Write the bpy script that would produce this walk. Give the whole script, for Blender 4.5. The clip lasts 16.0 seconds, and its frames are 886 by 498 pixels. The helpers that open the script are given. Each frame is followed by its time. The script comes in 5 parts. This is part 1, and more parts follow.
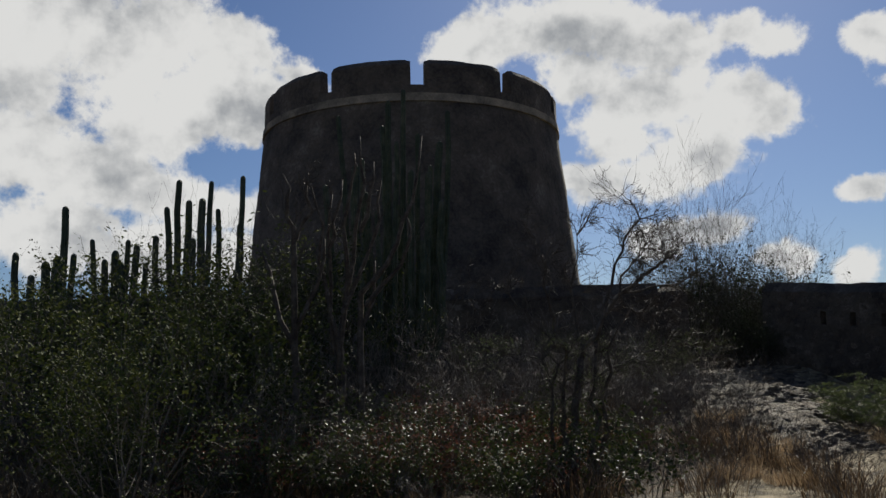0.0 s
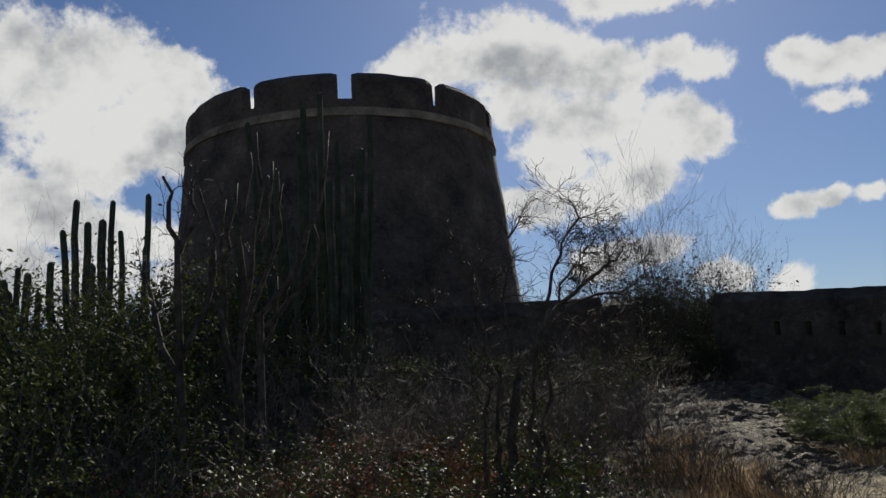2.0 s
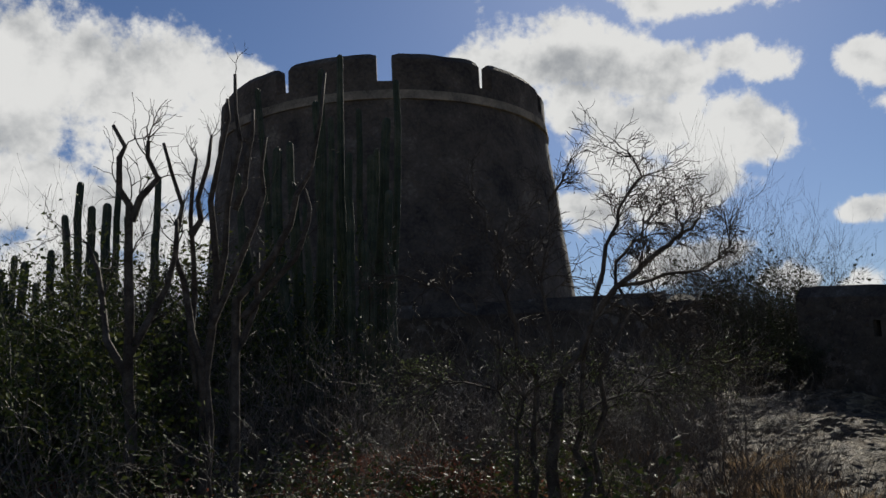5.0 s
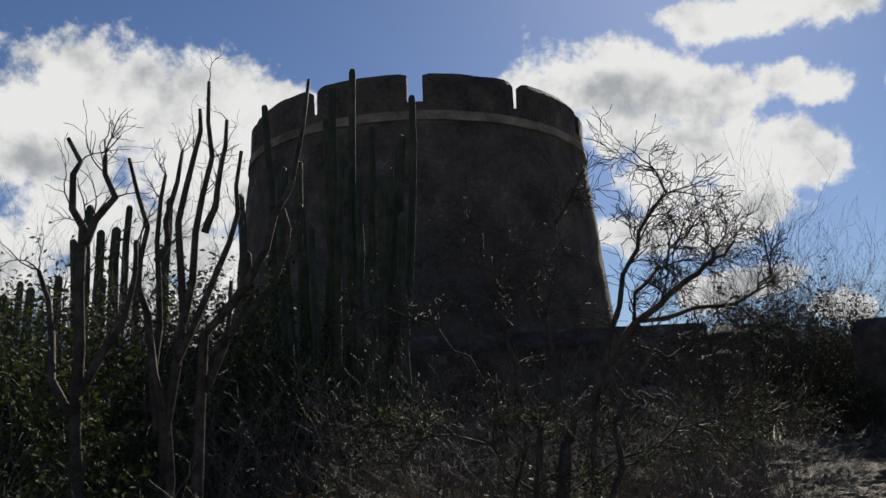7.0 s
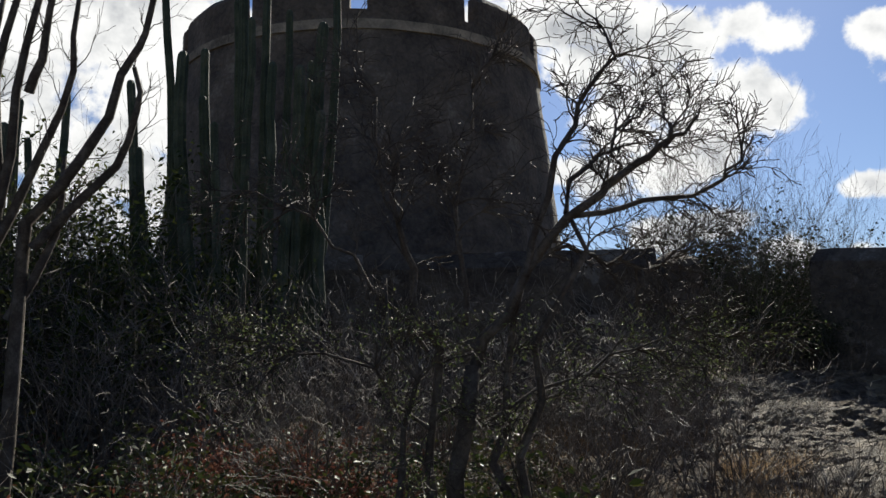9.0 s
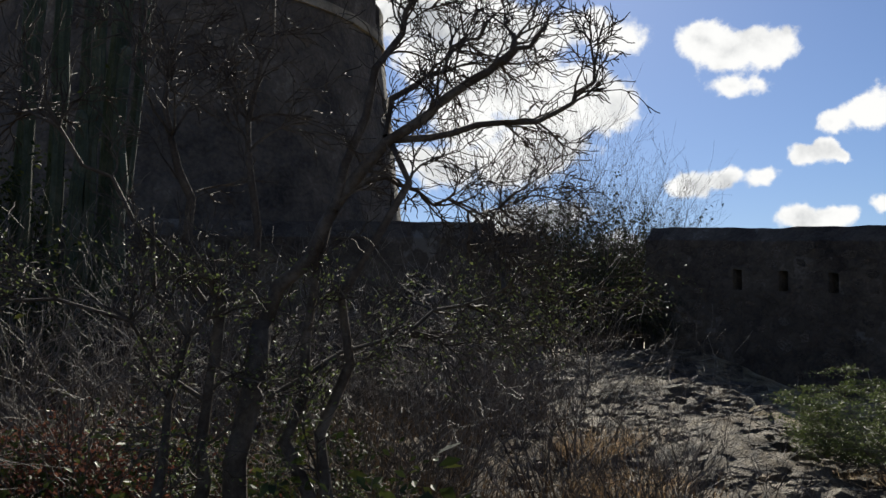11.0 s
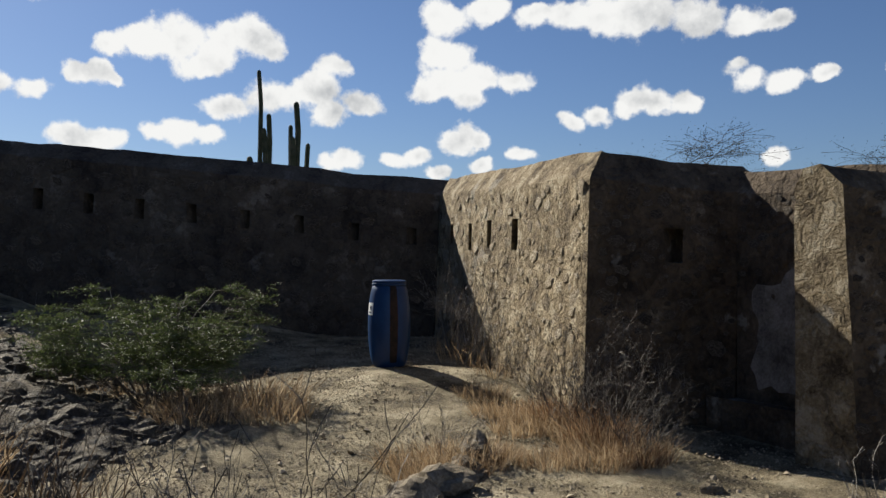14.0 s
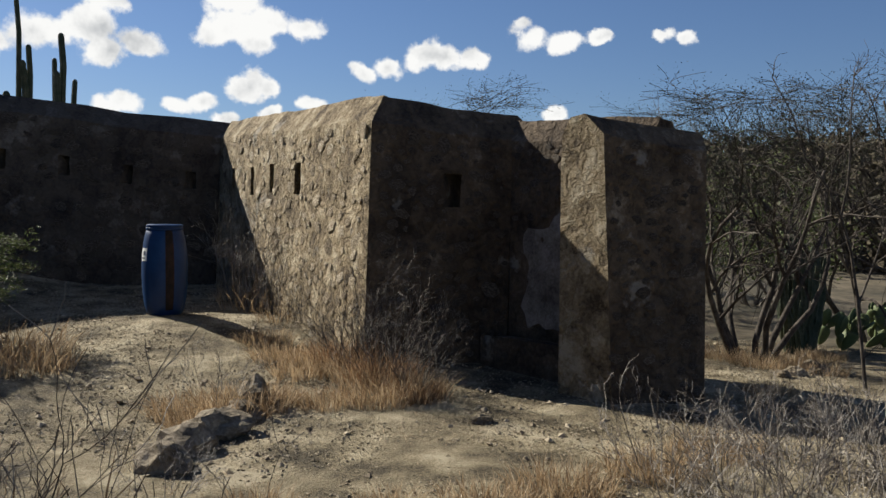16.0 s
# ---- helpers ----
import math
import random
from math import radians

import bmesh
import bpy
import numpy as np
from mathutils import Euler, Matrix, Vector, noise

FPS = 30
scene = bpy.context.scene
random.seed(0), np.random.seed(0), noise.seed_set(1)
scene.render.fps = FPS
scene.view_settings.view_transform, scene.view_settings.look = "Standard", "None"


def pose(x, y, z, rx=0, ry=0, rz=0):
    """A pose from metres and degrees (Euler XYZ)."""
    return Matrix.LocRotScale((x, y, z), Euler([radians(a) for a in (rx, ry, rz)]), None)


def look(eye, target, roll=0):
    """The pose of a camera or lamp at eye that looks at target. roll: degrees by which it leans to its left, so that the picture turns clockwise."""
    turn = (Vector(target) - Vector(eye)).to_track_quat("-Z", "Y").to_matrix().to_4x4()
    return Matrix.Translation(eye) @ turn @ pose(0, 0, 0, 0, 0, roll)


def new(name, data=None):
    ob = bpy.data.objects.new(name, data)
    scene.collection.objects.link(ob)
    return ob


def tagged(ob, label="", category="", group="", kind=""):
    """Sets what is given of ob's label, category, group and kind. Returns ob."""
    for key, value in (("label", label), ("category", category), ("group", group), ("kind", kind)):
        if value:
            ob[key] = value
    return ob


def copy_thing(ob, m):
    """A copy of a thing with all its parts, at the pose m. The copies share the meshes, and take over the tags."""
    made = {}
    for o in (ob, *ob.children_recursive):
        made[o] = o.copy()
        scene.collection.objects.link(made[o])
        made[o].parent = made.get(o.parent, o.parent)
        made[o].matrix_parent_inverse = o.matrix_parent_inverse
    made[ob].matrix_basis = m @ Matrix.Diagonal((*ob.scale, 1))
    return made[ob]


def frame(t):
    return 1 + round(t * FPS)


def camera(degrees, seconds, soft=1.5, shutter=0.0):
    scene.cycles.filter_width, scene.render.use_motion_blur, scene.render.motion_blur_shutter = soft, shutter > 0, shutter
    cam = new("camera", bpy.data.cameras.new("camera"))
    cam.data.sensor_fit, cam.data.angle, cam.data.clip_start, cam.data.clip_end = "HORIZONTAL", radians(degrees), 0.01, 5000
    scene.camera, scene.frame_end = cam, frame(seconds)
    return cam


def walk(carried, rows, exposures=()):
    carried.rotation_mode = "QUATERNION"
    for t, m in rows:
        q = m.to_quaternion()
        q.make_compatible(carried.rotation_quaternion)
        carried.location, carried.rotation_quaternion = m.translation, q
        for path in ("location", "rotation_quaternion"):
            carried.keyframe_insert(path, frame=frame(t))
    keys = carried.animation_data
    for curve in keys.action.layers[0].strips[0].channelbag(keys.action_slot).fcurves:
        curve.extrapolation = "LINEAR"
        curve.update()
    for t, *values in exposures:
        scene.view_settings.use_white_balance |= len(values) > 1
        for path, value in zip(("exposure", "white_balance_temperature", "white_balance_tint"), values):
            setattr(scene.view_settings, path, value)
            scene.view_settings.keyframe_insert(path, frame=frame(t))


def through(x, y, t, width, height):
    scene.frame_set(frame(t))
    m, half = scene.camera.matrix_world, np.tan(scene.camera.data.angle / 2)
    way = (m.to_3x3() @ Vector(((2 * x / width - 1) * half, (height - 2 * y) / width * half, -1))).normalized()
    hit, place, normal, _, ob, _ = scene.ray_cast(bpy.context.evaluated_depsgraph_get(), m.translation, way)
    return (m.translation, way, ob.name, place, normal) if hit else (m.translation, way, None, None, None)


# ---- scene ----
cam = camera(54.3, 16.0, soft=1.5)
PATH = [
    (0.0, pose(-0.710, -2.625, 1.611, 97.75, 1.40, 0.00)),
    (0.5, pose(-0.631, -2.202, 1.582, 97.34, 1.90, -1.57)),
    (1.0, pose(-0.498, -1.748, 1.588, 98.21, 2.21, -1.31)),
    (1.5, pose(-0.390, -1.311, 1.630, 100.30, 2.61, -1.80)),
    (2.0, pose(-0.290, -0.908, 1.595, 99.41, 3.56, -3.35)),
    (2.5, pose(-0.144, -0.457, 1.587, 99.34, 3.12, -2.74)),
    (3.0, pose(-0.000, 0.003, 1.589, 101.59, 2.73, -2.13)),
    (3.5, pose(0.163, 0.421, 1.592, 100.86, 3.37, -0.42)),
    (5.8, pose(0.232, 1.869, 1.678, 99.85, 2.94, 0.60)),
    (6.0, pose(0.313, 1.936, 1.752, 100.09, 3.65, 0.53)),
    (6.5, pose(0.495, 2.250, 1.800, 101.42, 3.82, 1.93)),
    (7.0, pose(0.658, 2.614, 1.816, 101.68, 2.19, 3.32)),
    (7.5, pose(0.776, 3.046, 1.808, 101.17, 2.59, 2.61)),
    (8.0, pose(0.919, 3.493, 1.784, 99.03, 2.82, 2.50)),
    (8.2, pose(0.949, 3.681, 1.776, 98.07, 2.30, 1.87)),
    (10.3, pose(1.190, 4.857, 1.587, 97.01, 0.64, -2.71)),
    (10.5, pose(1.222, 4.979, 1.573, 97.08, 0.76, -4.32)),
    (11.0, pose(1.309, 5.240, 1.562, 96.25, 0.33, -10.38)),
    (11.5, pose(1.342, 5.358, 1.587, 95.70, -0.54, -20.33)),
    (12.0, pose(1.348, 5.363, 1.588, 95.26, -0.45, -29.01)),
    (12.5, pose(1.361, 5.345, 1.564, 93.81, -0.28, -36.92)),
    (13.0, pose(1.363, 5.313, 1.564, 92.85, -0.23, -43.57)),
    (13.5, pose(1.399, 5.281, 1.576, 91.71, -0.09, -49.69)),
    (14.0, pose(1.455, 5.197, 1.570, 90.81, -0.14, -56.48)),
    (14.5, pose(1.476, 5.152, 1.552, 90.13, -0.27, -62.58)),
    (15.0, pose(1.480, 5.145, 1.543, 89.26, -0.58, -66.34)),
    (15.5, pose(1.495, 5.132, 1.534, 88.47, -0.58, -68.40)),
    (16.0, pose(1.504, 5.136, 1.501, 87.67, -0.57, -70.30)),
]
walk(cam, PATH, exposures=((0.0, 0.42), (3.5, 0.45), (8.0, 0.75), (10.3, 1.1), (11.0, 0.92), (11.5, 0.65), (12.0, 0.55), (13.0, 0.54), (13.5, 0.62), (14.5, 0.9), (16.0, 0.87)))

# ---- light ----
SUN_AZ, SUN_EL = 16.0, 33.0          # degrees clockwise from +y, degrees above the horizon


def sky_dir(az, el):
    a, e = radians(az), radians(el)
    return Vector((math.sin(a) * math.cos(e), math.cos(a) * math.cos(e), math.sin(e)))


sun = new("sun", bpy.data.lights.new("sun", "SUN"))
sun.data.energy, sun.data.angle, sun.data.color = 5.0, radians(0.6), (1.0, 0.95, 0.83)
sun.matrix_world = look(sky_dir(SUN_AZ, SUN_EL) * 50, (0, 0, 0))

world = bpy.data.worlds.new("sky")
scene.world = world
world.use_nodes = True
WN, WL = world.node_tree.nodes, world.node_tree.links
WN.clear()


def wnode(kind, **sets):
    n = WN.new(kind)
    for key, v in sets.items():
        n.inputs[int(key[1:])].default_value = v
    return n


def wmath(op, a, b=None, clamp=False):
    n = WN.new("ShaderNodeMath")
    n.operation, n.use_clamp = op, clamp
    for i, v in enumerate((a, b)):
        if v is None:
            continue
        if isinstance(v, (int, float)):
            n.inputs[i].default_value = v
        else:
            WL.new(v, n.inputs[i])
    return n.outputs[0]


sky = WN.new("ShaderNodeTexSky")
sky.sky_type, sky.sun_disc = "NISHITA", False
sky.sun_elevation, sky.sun_rotation = radians(SUN_EL), radians(SUN_AZ)
sky.air_density, sky.dust_density, sky.ozone_density = 1.0, 0.3, 3.0
coord = WN.new("ShaderNodeTexCoord").outputs["Generated"]

CLOUDS = []


def heap(*lobes):
    """A heap of cloud, as (azimuth, elevation, radius) in degrees."""
    CLOUDS.extend(lobes)


heap((-25.6, 21.3, 4.5), (-20, 20.2, 4.5), (-17, 21, 3.5), (-13.5, 20.5, 3.0), (-15, 17.5, 3.5), (-18, 15.5, 3), (-12, 16.5, 2.4), (-30, 18, 5))
heap((-26, 13.5, 4.0), (-21, 12.5, 3.0), (-17, 11.0, 3), (-13, 10.3, 2.3), (-24, 8.5, 4), (-19, 7.5, 3.2), (-13.5, 7, 2.5), (-10.5, 17.5, 2.0), (-9.3, 18.8, 1.4), (-33, 10, 5), (-40, 16, 5))
heap((2.8, 21, 2.2), (6, 22, 3.0), (9.5, 21.8, 3.1), (13, 20.8, 2.7), (16, 20, 2.0), (17.3, 19.3, 1.3), (10.3, 18.6, 2.1))
heap((12.5, 16.3, 2.2), (16, 16.3, 2.2), (19.5, 15.8, 2.1), (21, 15, 1.6), (17, 13, 2.1), (14.5, 12, 1.7), (11, 11.5, 1.9), (9, 12.3, 1.4), (12.3, 14.5, 1.8))
heap((16.5, 24.9, 1.8), (19.5, 24.8, 1.6), (24, 24.4, 1.8), (21, 26, 2.4))
heap((20.1, 20.2, 1.2), (22.3, 19.5, 1.4))
heap((28, 19, 1.2), (29.5, 18.3, 1.5), (31.3, 18.3, 1.3), (29.3, 16.2, 1.0))
heap((26.6, 9.9, 1.0), (28.3, 10.3, 0.9), (30.5, 10.2, 0.7), (17.7, 8.4, 1.5), (14.9, 7.9, 1.4), (22, 6.3, 1.2), (26, 5.4, 1.1))
heap((33, 11.2, 0.8), (34.5, 11.4, 0.8), (35.5, 11, 0.5))
heap((35.3, 13.2, 0.9), (37.3, 13.9, 1.0), (39.8, 14.3, 1.4), (42, 14, 1.2), (44, 14.2, 1.2), (45.3, 13.5, 0.7), (41.3, 12.8, 1.1))
heap((33, 7.3, 1.0), (34.7, 7.5, 0.9), (38, 8.0, 0.8), (40, 8.3, 1.0), (41.5, 7.9, 0.7))
heap((42.8, 9.8, 1.1), (45.3, 10.4, 1.2), (47.8, 11, 1.2), (49, 12.3, 0.9), (51, 10.2, 1.0), (48.5, 9.3, 0.9), (50, 6.7, 0.8), (48.8, 6.6, 0.6))
heap((57, 15.8, 1.2), (59.3, 16.2, 1.0), (57, 13.5, 1.2), (57, 11.6, 1.2), (59, 11.9, 1.2), (61.3, 11.8, 1.0), (55.5, 11.2, 0.8), (58.2, 10.6, 0.9), (62.5, 15.7, 0.9), (64.5, 15.5, 1.2))
heap((53.5, 7, 0.7), (54.8, 7.3, 0.8), (57.5, 8.1, 0.9), (58.7, 8, 0.7), (61.5, 7, 0.6), (58.8, 6.3, 0.6), (56, 6.2, 0.6))
heap((64.8, 9.3, 0.7), (66.5, 10, 0.8), (69, 10.6, 1.0), (70.5, 10.4, 0.9), (72.2, 10.4, 0.8))
heap((67, 15.6, 1.1), (69.5, 15.8, 1.3), (72.5, 15.6, 1.3), (75.5, 15.2, 1.1), (77.5, 15, 0.7))
heap((75.2, 12.2, 0.7), (76.3, 11.3, 0.9), (78.2, 10.9, 0.9), (80.3, 11.3, 0.6), (84.6, 11.4, 0.6), (86.2, 11.2, 0.5), (78, 6.7, 0.6))
warp = wnode("ShaderNodeTexNoise", _2=8.0, _3=7.0, _4=0.58)
WL.new(coord, warp.inputs[0])
shift = WN.new("ShaderNodeVectorMath")
shift.operation = "MULTIPLY_ADD"
WL.new(warp.outputs["Color"], shift.inputs[0])
shift.inputs[1].default_value = (0.07, 0.07, 0.06)
shift.inputs[2].default_value = (-0.035, -0.035, -0.03)
moved = WN.new("ShaderNodeVectorMath")
WL.new(coord, moved.inputs[0])
WL.new(shift.outputs[0], moved.inputs[1])
flat = WN.new("ShaderNodeVectorMath")
flat.operation = "MULTIPLY"
WL.new(moved.outputs[0], flat.inputs[0])
flat.inputs[1].default_value = (1, 1, 1.6)
field = None
for az, el, r in CLOUDS:
    far = WN.new("ShaderNodeVectorMath")
    far.operation = "DISTANCE"
    WL.new(flat.outputs[0], far.inputs[0])
    far.inputs[1].default_value = sky_dir(az, el) * Vector((1, 1, 1.6))
    near = wmath("SUBTRACT", 1.0, wmath("DIVIDE", far.outputs["Value"], radians(r) * (1.75 if r < 2.3 else 1.42)))
    field = near if field is None else wmath("SMOOTH_MAX", field, near)
    if field is not near:
        field.node.inputs[2].default_value = 0.3
# elsewhere the sky goes on with scattered heaps of the same kind
far_noise = wnode("ShaderNodeTexNoise", _2=5.0, _3=5.0, _4=0.55)
WL.new(coord, far_noise.inputs[0])
axis = WN.new("ShaderNodeSeparateXYZ")
WL.new(coord, axis.inputs[0])
behind = wmath("MULTIPLY", wmath("SUBTRACT", wmath("MULTIPLY", axis.outputs["Y"], -1.0), 0.25), 3.0, True)
rest = wmath("SUBTRACT", wmath("MULTIPLY", wmath("SUBTRACT", far_noise.outputs[0], 0.56), 4.0), wmath("SUBTRACT", 1.0, behind))
field = wmath("MAXIMUM", field, rest)
# the heart of a heap stays closed, its rim breaks into puffs
field = wmath("ADD", field, wmath("MULTIPLY", wmath("MAXIMUM", field, 0.0), 0.5))
fine = wnode("ShaderNodeTexNoise", _2=15.0, _3=8.0, _4=0.6)
WL.new(coord, fine.inputs[0])
field = wmath("ADD", field, wmath("MULTIPLY", wmath("SUBTRACT", fine.outputs[0], 0.5), 1.7))
puffs = wnode("ShaderNodeTexNoise", _2=48.0, _3=7.0, _4=0.62)
WL.new(coord, puffs.inputs[0])
field = wmath("ADD", field, wmath("MULTIPLY", wmath("SUBTRACT", puffs.outputs[0], 0.5), 1.3))
cover = WN.new("ShaderNodeMapRange")
cover.interpolation_type = "SMOOTHSTEP"
cover.inputs[1].default_value, cover.inputs[2].default_value = 0.06, 0.62
WL.new(field, cover.inputs[0])
raised = WN.new("ShaderNodeVectorMath")
WL.new(coord, raised.inputs[0])
raised.inputs[1].default_value = (0, 0, 0.022)
above = wnode("ShaderNodeTexNoise", _2=15.0, _3=5.0, _4=0.55)
WL.new(raised.outputs[0], above.inputs[0])
broad = wnode("ShaderNodeTexNoise", _2=9.0, _3=3.0, _4=0.45)
WL.new(flat.outputs[0], broad.inputs[0])
thick = WN.new("ShaderNodeMapRange")
thick.interpolation_type = "SMOOTHSTEP"
thick.inputs[1].default_value, thick.inputs[2].default_value = 0.1, 1.25
WL.new(wmath("ADD", wmath("MULTIPLY", field, 0.3), wmath("ADD", wmath("MULTIPLY", wmath("SUBTRACT", broad.outputs[0], 0.47), 2.6), wmath("MULTIPLY", wmath("SUBTRACT", above.outputs[0], fine.outputs[0]), 2.2))), thick.inputs[0])
cloud_tone = WN.new("ShaderNodeMixRGB")
cloud_tone.inputs[1].default_value, cloud_tone.inputs[2].default_value = (17.6, 17.6, 17.3, 1), (7.6, 8.0, 8.5, 1)
WL.new(thick.outputs[0], cloud_tone.inputs[0])
blend = WN.new("ShaderNodeMixRGB")
WL.new(cover.outputs[0], blend.inputs[0])
tint = WN.new("ShaderNodeMixRGB")
tint.blend_type = "MULTIPLY"
tint.inputs[0].default_value, tint.inputs[2].default_value = 1.0, (1.0, 1.14, 1.42, 1)
WL.new(sky.outputs[0], tint.inputs[1])
WL.new(tint.outputs[0], blend.inputs[1])
WL.new(cloud_tone.outputs[0], blend.inputs[2])
backdrop = wnode("ShaderNodeBackground", _1=0.03)
WL.new(blend.outputs[0], backdrop.inputs[0])
WL.new(backdrop.outputs[0], WN.new("ShaderNodeOutputWorld").inputs[0])


# ---- materials ----
def material(name, colours, scale=3.0, rough=0.9, bump=0.3, grain=40.0, spread=(0.35, 0.65), island=0.0, cells=0.0, spec=0.3, through=0.0, metal=0.0, bump_size=0.02, patch=None, stones=0.0, single=0.0):
    """Colours blended by a coarse and a fine noise, with relief; island: change from piece to piece; cells: rubble outlines."""
    m = bpy.data.materials.new(name)
    m.use_nodes = True
    nodes, links = m.node_tree.nodes, m.node_tree.links
    b = nodes["Principled BSDF"]
    b.inputs["Roughness"].default_value, b.inputs["Metallic"].default_value = rough, metal
    b.inputs["Specular IOR Level"].default_value = spec
    tc = nodes.new("ShaderNodeTexCoord").outputs["Object"]
    coarse = nodes.new("ShaderNodeTexNoise")
    coarse.inputs["Scale"].default_value, coarse.inputs["Detail"].default_value, coarse.inputs["Roughness"].default_value = scale, 6.0, 0.62
    fine_n = nodes.new("ShaderNodeTexNoise")
    fine_n.inputs["Scale"].default_value, fine_n.inputs["Detail"].default_value, fine_n.inputs["Roughness"].default_value = grain, 6.0, 0.7
    links.new(tc, coarse.inputs["Vector"])
    links.new(tc, fine_n.inputs["Vector"])
    ramp = nodes.new("ShaderNodeValToRGB")
    while len(ramp.color_ramp.elements) < len(colours):
        ramp.color_ramp.elements.new(0.5)
    for i, col in enumerate(colours):
        e = ramp.color_ramp.elements[i]
        e.position = spread[0] + (spread[1] - spread[0]) * i / max(1, len(colours) - 1)
        e.color = (*col, 1)
    mixv = nodes.new("ShaderNodeMath")
    mixv.operation = "MULTIPLY_ADD"
    links.new(fine_n.outputs[0], mixv.inputs[0])
    mixv.inputs[1].default_value = 0.5
    low = nodes.new("ShaderNodeMath")
    low.operation = "SUBTRACT"
    links.new(coarse.outputs[0], low.inputs[0])
    low.inputs[1].default_value = 0.25
    links.new(low.outputs[0], mixv.inputs[2])
    value = mixv.outputs[0]
    height = value
    if island:
        geo = nodes.new("ShaderNodeNewGeometry")
        add = nodes.new("ShaderNodeMath")
        add.operation = "MULTIPLY_ADD"
        links.new(geo.outputs["Random Per Island"], add.inputs[0])
        add.inputs[1].default_value = island
        links.new(value, add.inputs[2])
        sub = nodes.new("ShaderNodeMath")
        sub.operation = "SUBTRACT"
        links.new(add.outputs[0], sub.inputs[0])
        sub.inputs[1].default_value = island / 2
        value = sub.outputs[0]
    if single:
        info = nodes.new("ShaderNodeObjectInfo")
        put = nodes.new("ShaderNodeMath")
        put.operation = "MULTIPLY_ADD"
        links.new(info.outputs["Random"], put.inputs[0])
        put.inputs[1].default_value = single
        links.new(value, put.inputs[2])
        mean = nodes.new("ShaderNodeMath")
        mean.operation = "SUBTRACT"
        links.new(put.outputs[0], mean.inputs[0])
        mean.inputs[1].default_value = single / 2
        value = mean.outputs[0]
    if cells:
        vor = nodes.new("ShaderNodeTexVoronoi")
        vor.feature = "DISTANCE_TO_EDGE"
        vor.inputs["Scale"].default_value = cells
        jit = nodes.new("ShaderNodeVectorMath")
        jit.operation = "MULTIPLY_ADD"
        links.new(coarse.outputs["Color"], jit.inputs[0])
        jit.inputs[1].default_value = (0.6, 0.6, 0.6)
        links.new(tc, jit.inputs[2])
        links.new(jit.outputs[0], vor.inputs["Vector"])
        clip = nodes.new("ShaderNodeMapRange")
        clip.inputs[2].default_value = 0.25
        links.new(vor.outputs[0], clip.inputs[0])
        body = nodes.new("ShaderNodeMath")
        body.operation = "MULTIPLY_ADD"
        links.new(clip.outputs[0], body.inputs[0])
        body.inputs[1].default_value = 0.4
        links.new(height, body.inputs[2])
        height = body.outputs[0]
        shade = nodes.new("ShaderNodeMath")
        shade.operation = "MULTIPLY_ADD"
        links.new(clip.outputs[0], shade.inputs[0])
        shade.inputs[1].default_value = 0.05
        off = nodes.new("ShaderNodeMath")
        off.operation = "SUBTRACT"
        links.new(value, off.inputs[0])
        off.inputs[1].default_value = 0.025
        links.new(off.outputs[0], shade.inputs[2])
        each = nodes.new("ShaderNodeTexVoronoi")
        each.inputs["Scale"].default_value = cells
        links.new(jit.outputs[0], each.inputs["Vector"])
        split = nodes.new("ShaderNodeSeparateColor")
        links.new(each.outputs["Color"], split.inputs[0])
        tone = nodes.new("ShaderNodeMath")
        tone.operation = "MULTIPLY_ADD"
        links.new(split.outputs[0], tone.inputs[0])
        tone.inputs[1].default_value = stones
        links.new(shade.outputs[0], tone.inputs[2])
        level = nodes.new("ShaderNodeMath")
        level.operation = "SUBTRACT"
        links.new(tone.outputs[0], level.inputs[0])
        level.inputs[1].default_value = stones / 2
        value = level.outputs[0]
    links.new(value, ramp.inputs[0])
    colour = ramp.outputs[0]
    if patch:
        # places where an old coat of plaster still clings
        big = nodes.new("ShaderNodeTexNoise")
        big.inputs["Scale"].default_value, big.inputs["Detail"].default_value, big.inputs["Roughness"].default_value = 1.7, 7.0, 0.6
        links.new(tc, big.inputs["Vector"])
        edge = nodes.new("ShaderNodeMapRange")
        edge.inputs[1].default_value, edge.inputs[2].default_value, edge.inputs[4].default_value = 0.62, 0.66, 0.55
        links.new(big.outputs[0], edge.inputs[0])
        coat = nodes.new("ShaderNodeMixRGB")
        links.new(edge.outputs[0], coat.inputs[0])
        links.new(ramp.outputs[0], coat.inputs[1])
        coat.inputs[2].default_value = (*patch, 1)
        colour = coat.outputs[0]
    links.new(colour, b.inputs["Base Color"])
    if bump:
        bp = nodes.new("ShaderNodeBump")
        bp.inputs["Strength"].default_value, bp.inputs["Distance"].default_value = bump, bump_size
        links.new(height, bp.inputs["Height"])
        links.new(bp.outputs[0], b.inputs["Normal"])
    if through:
        tl = nodes.new("ShaderNodeBsdfTranslucent")
        links.new(ramp.outputs[0], tl.inputs[0])
        mx = nodes.new("ShaderNodeMixShader")
        mx.inputs[0].default_value = through
        links.new(b.outputs[0], mx.inputs[1])
        links.new(tl.outputs[0], mx.inputs[2])
        links.new(mx.outputs[0], nodes["Material Output"].inputs[0])
    return m


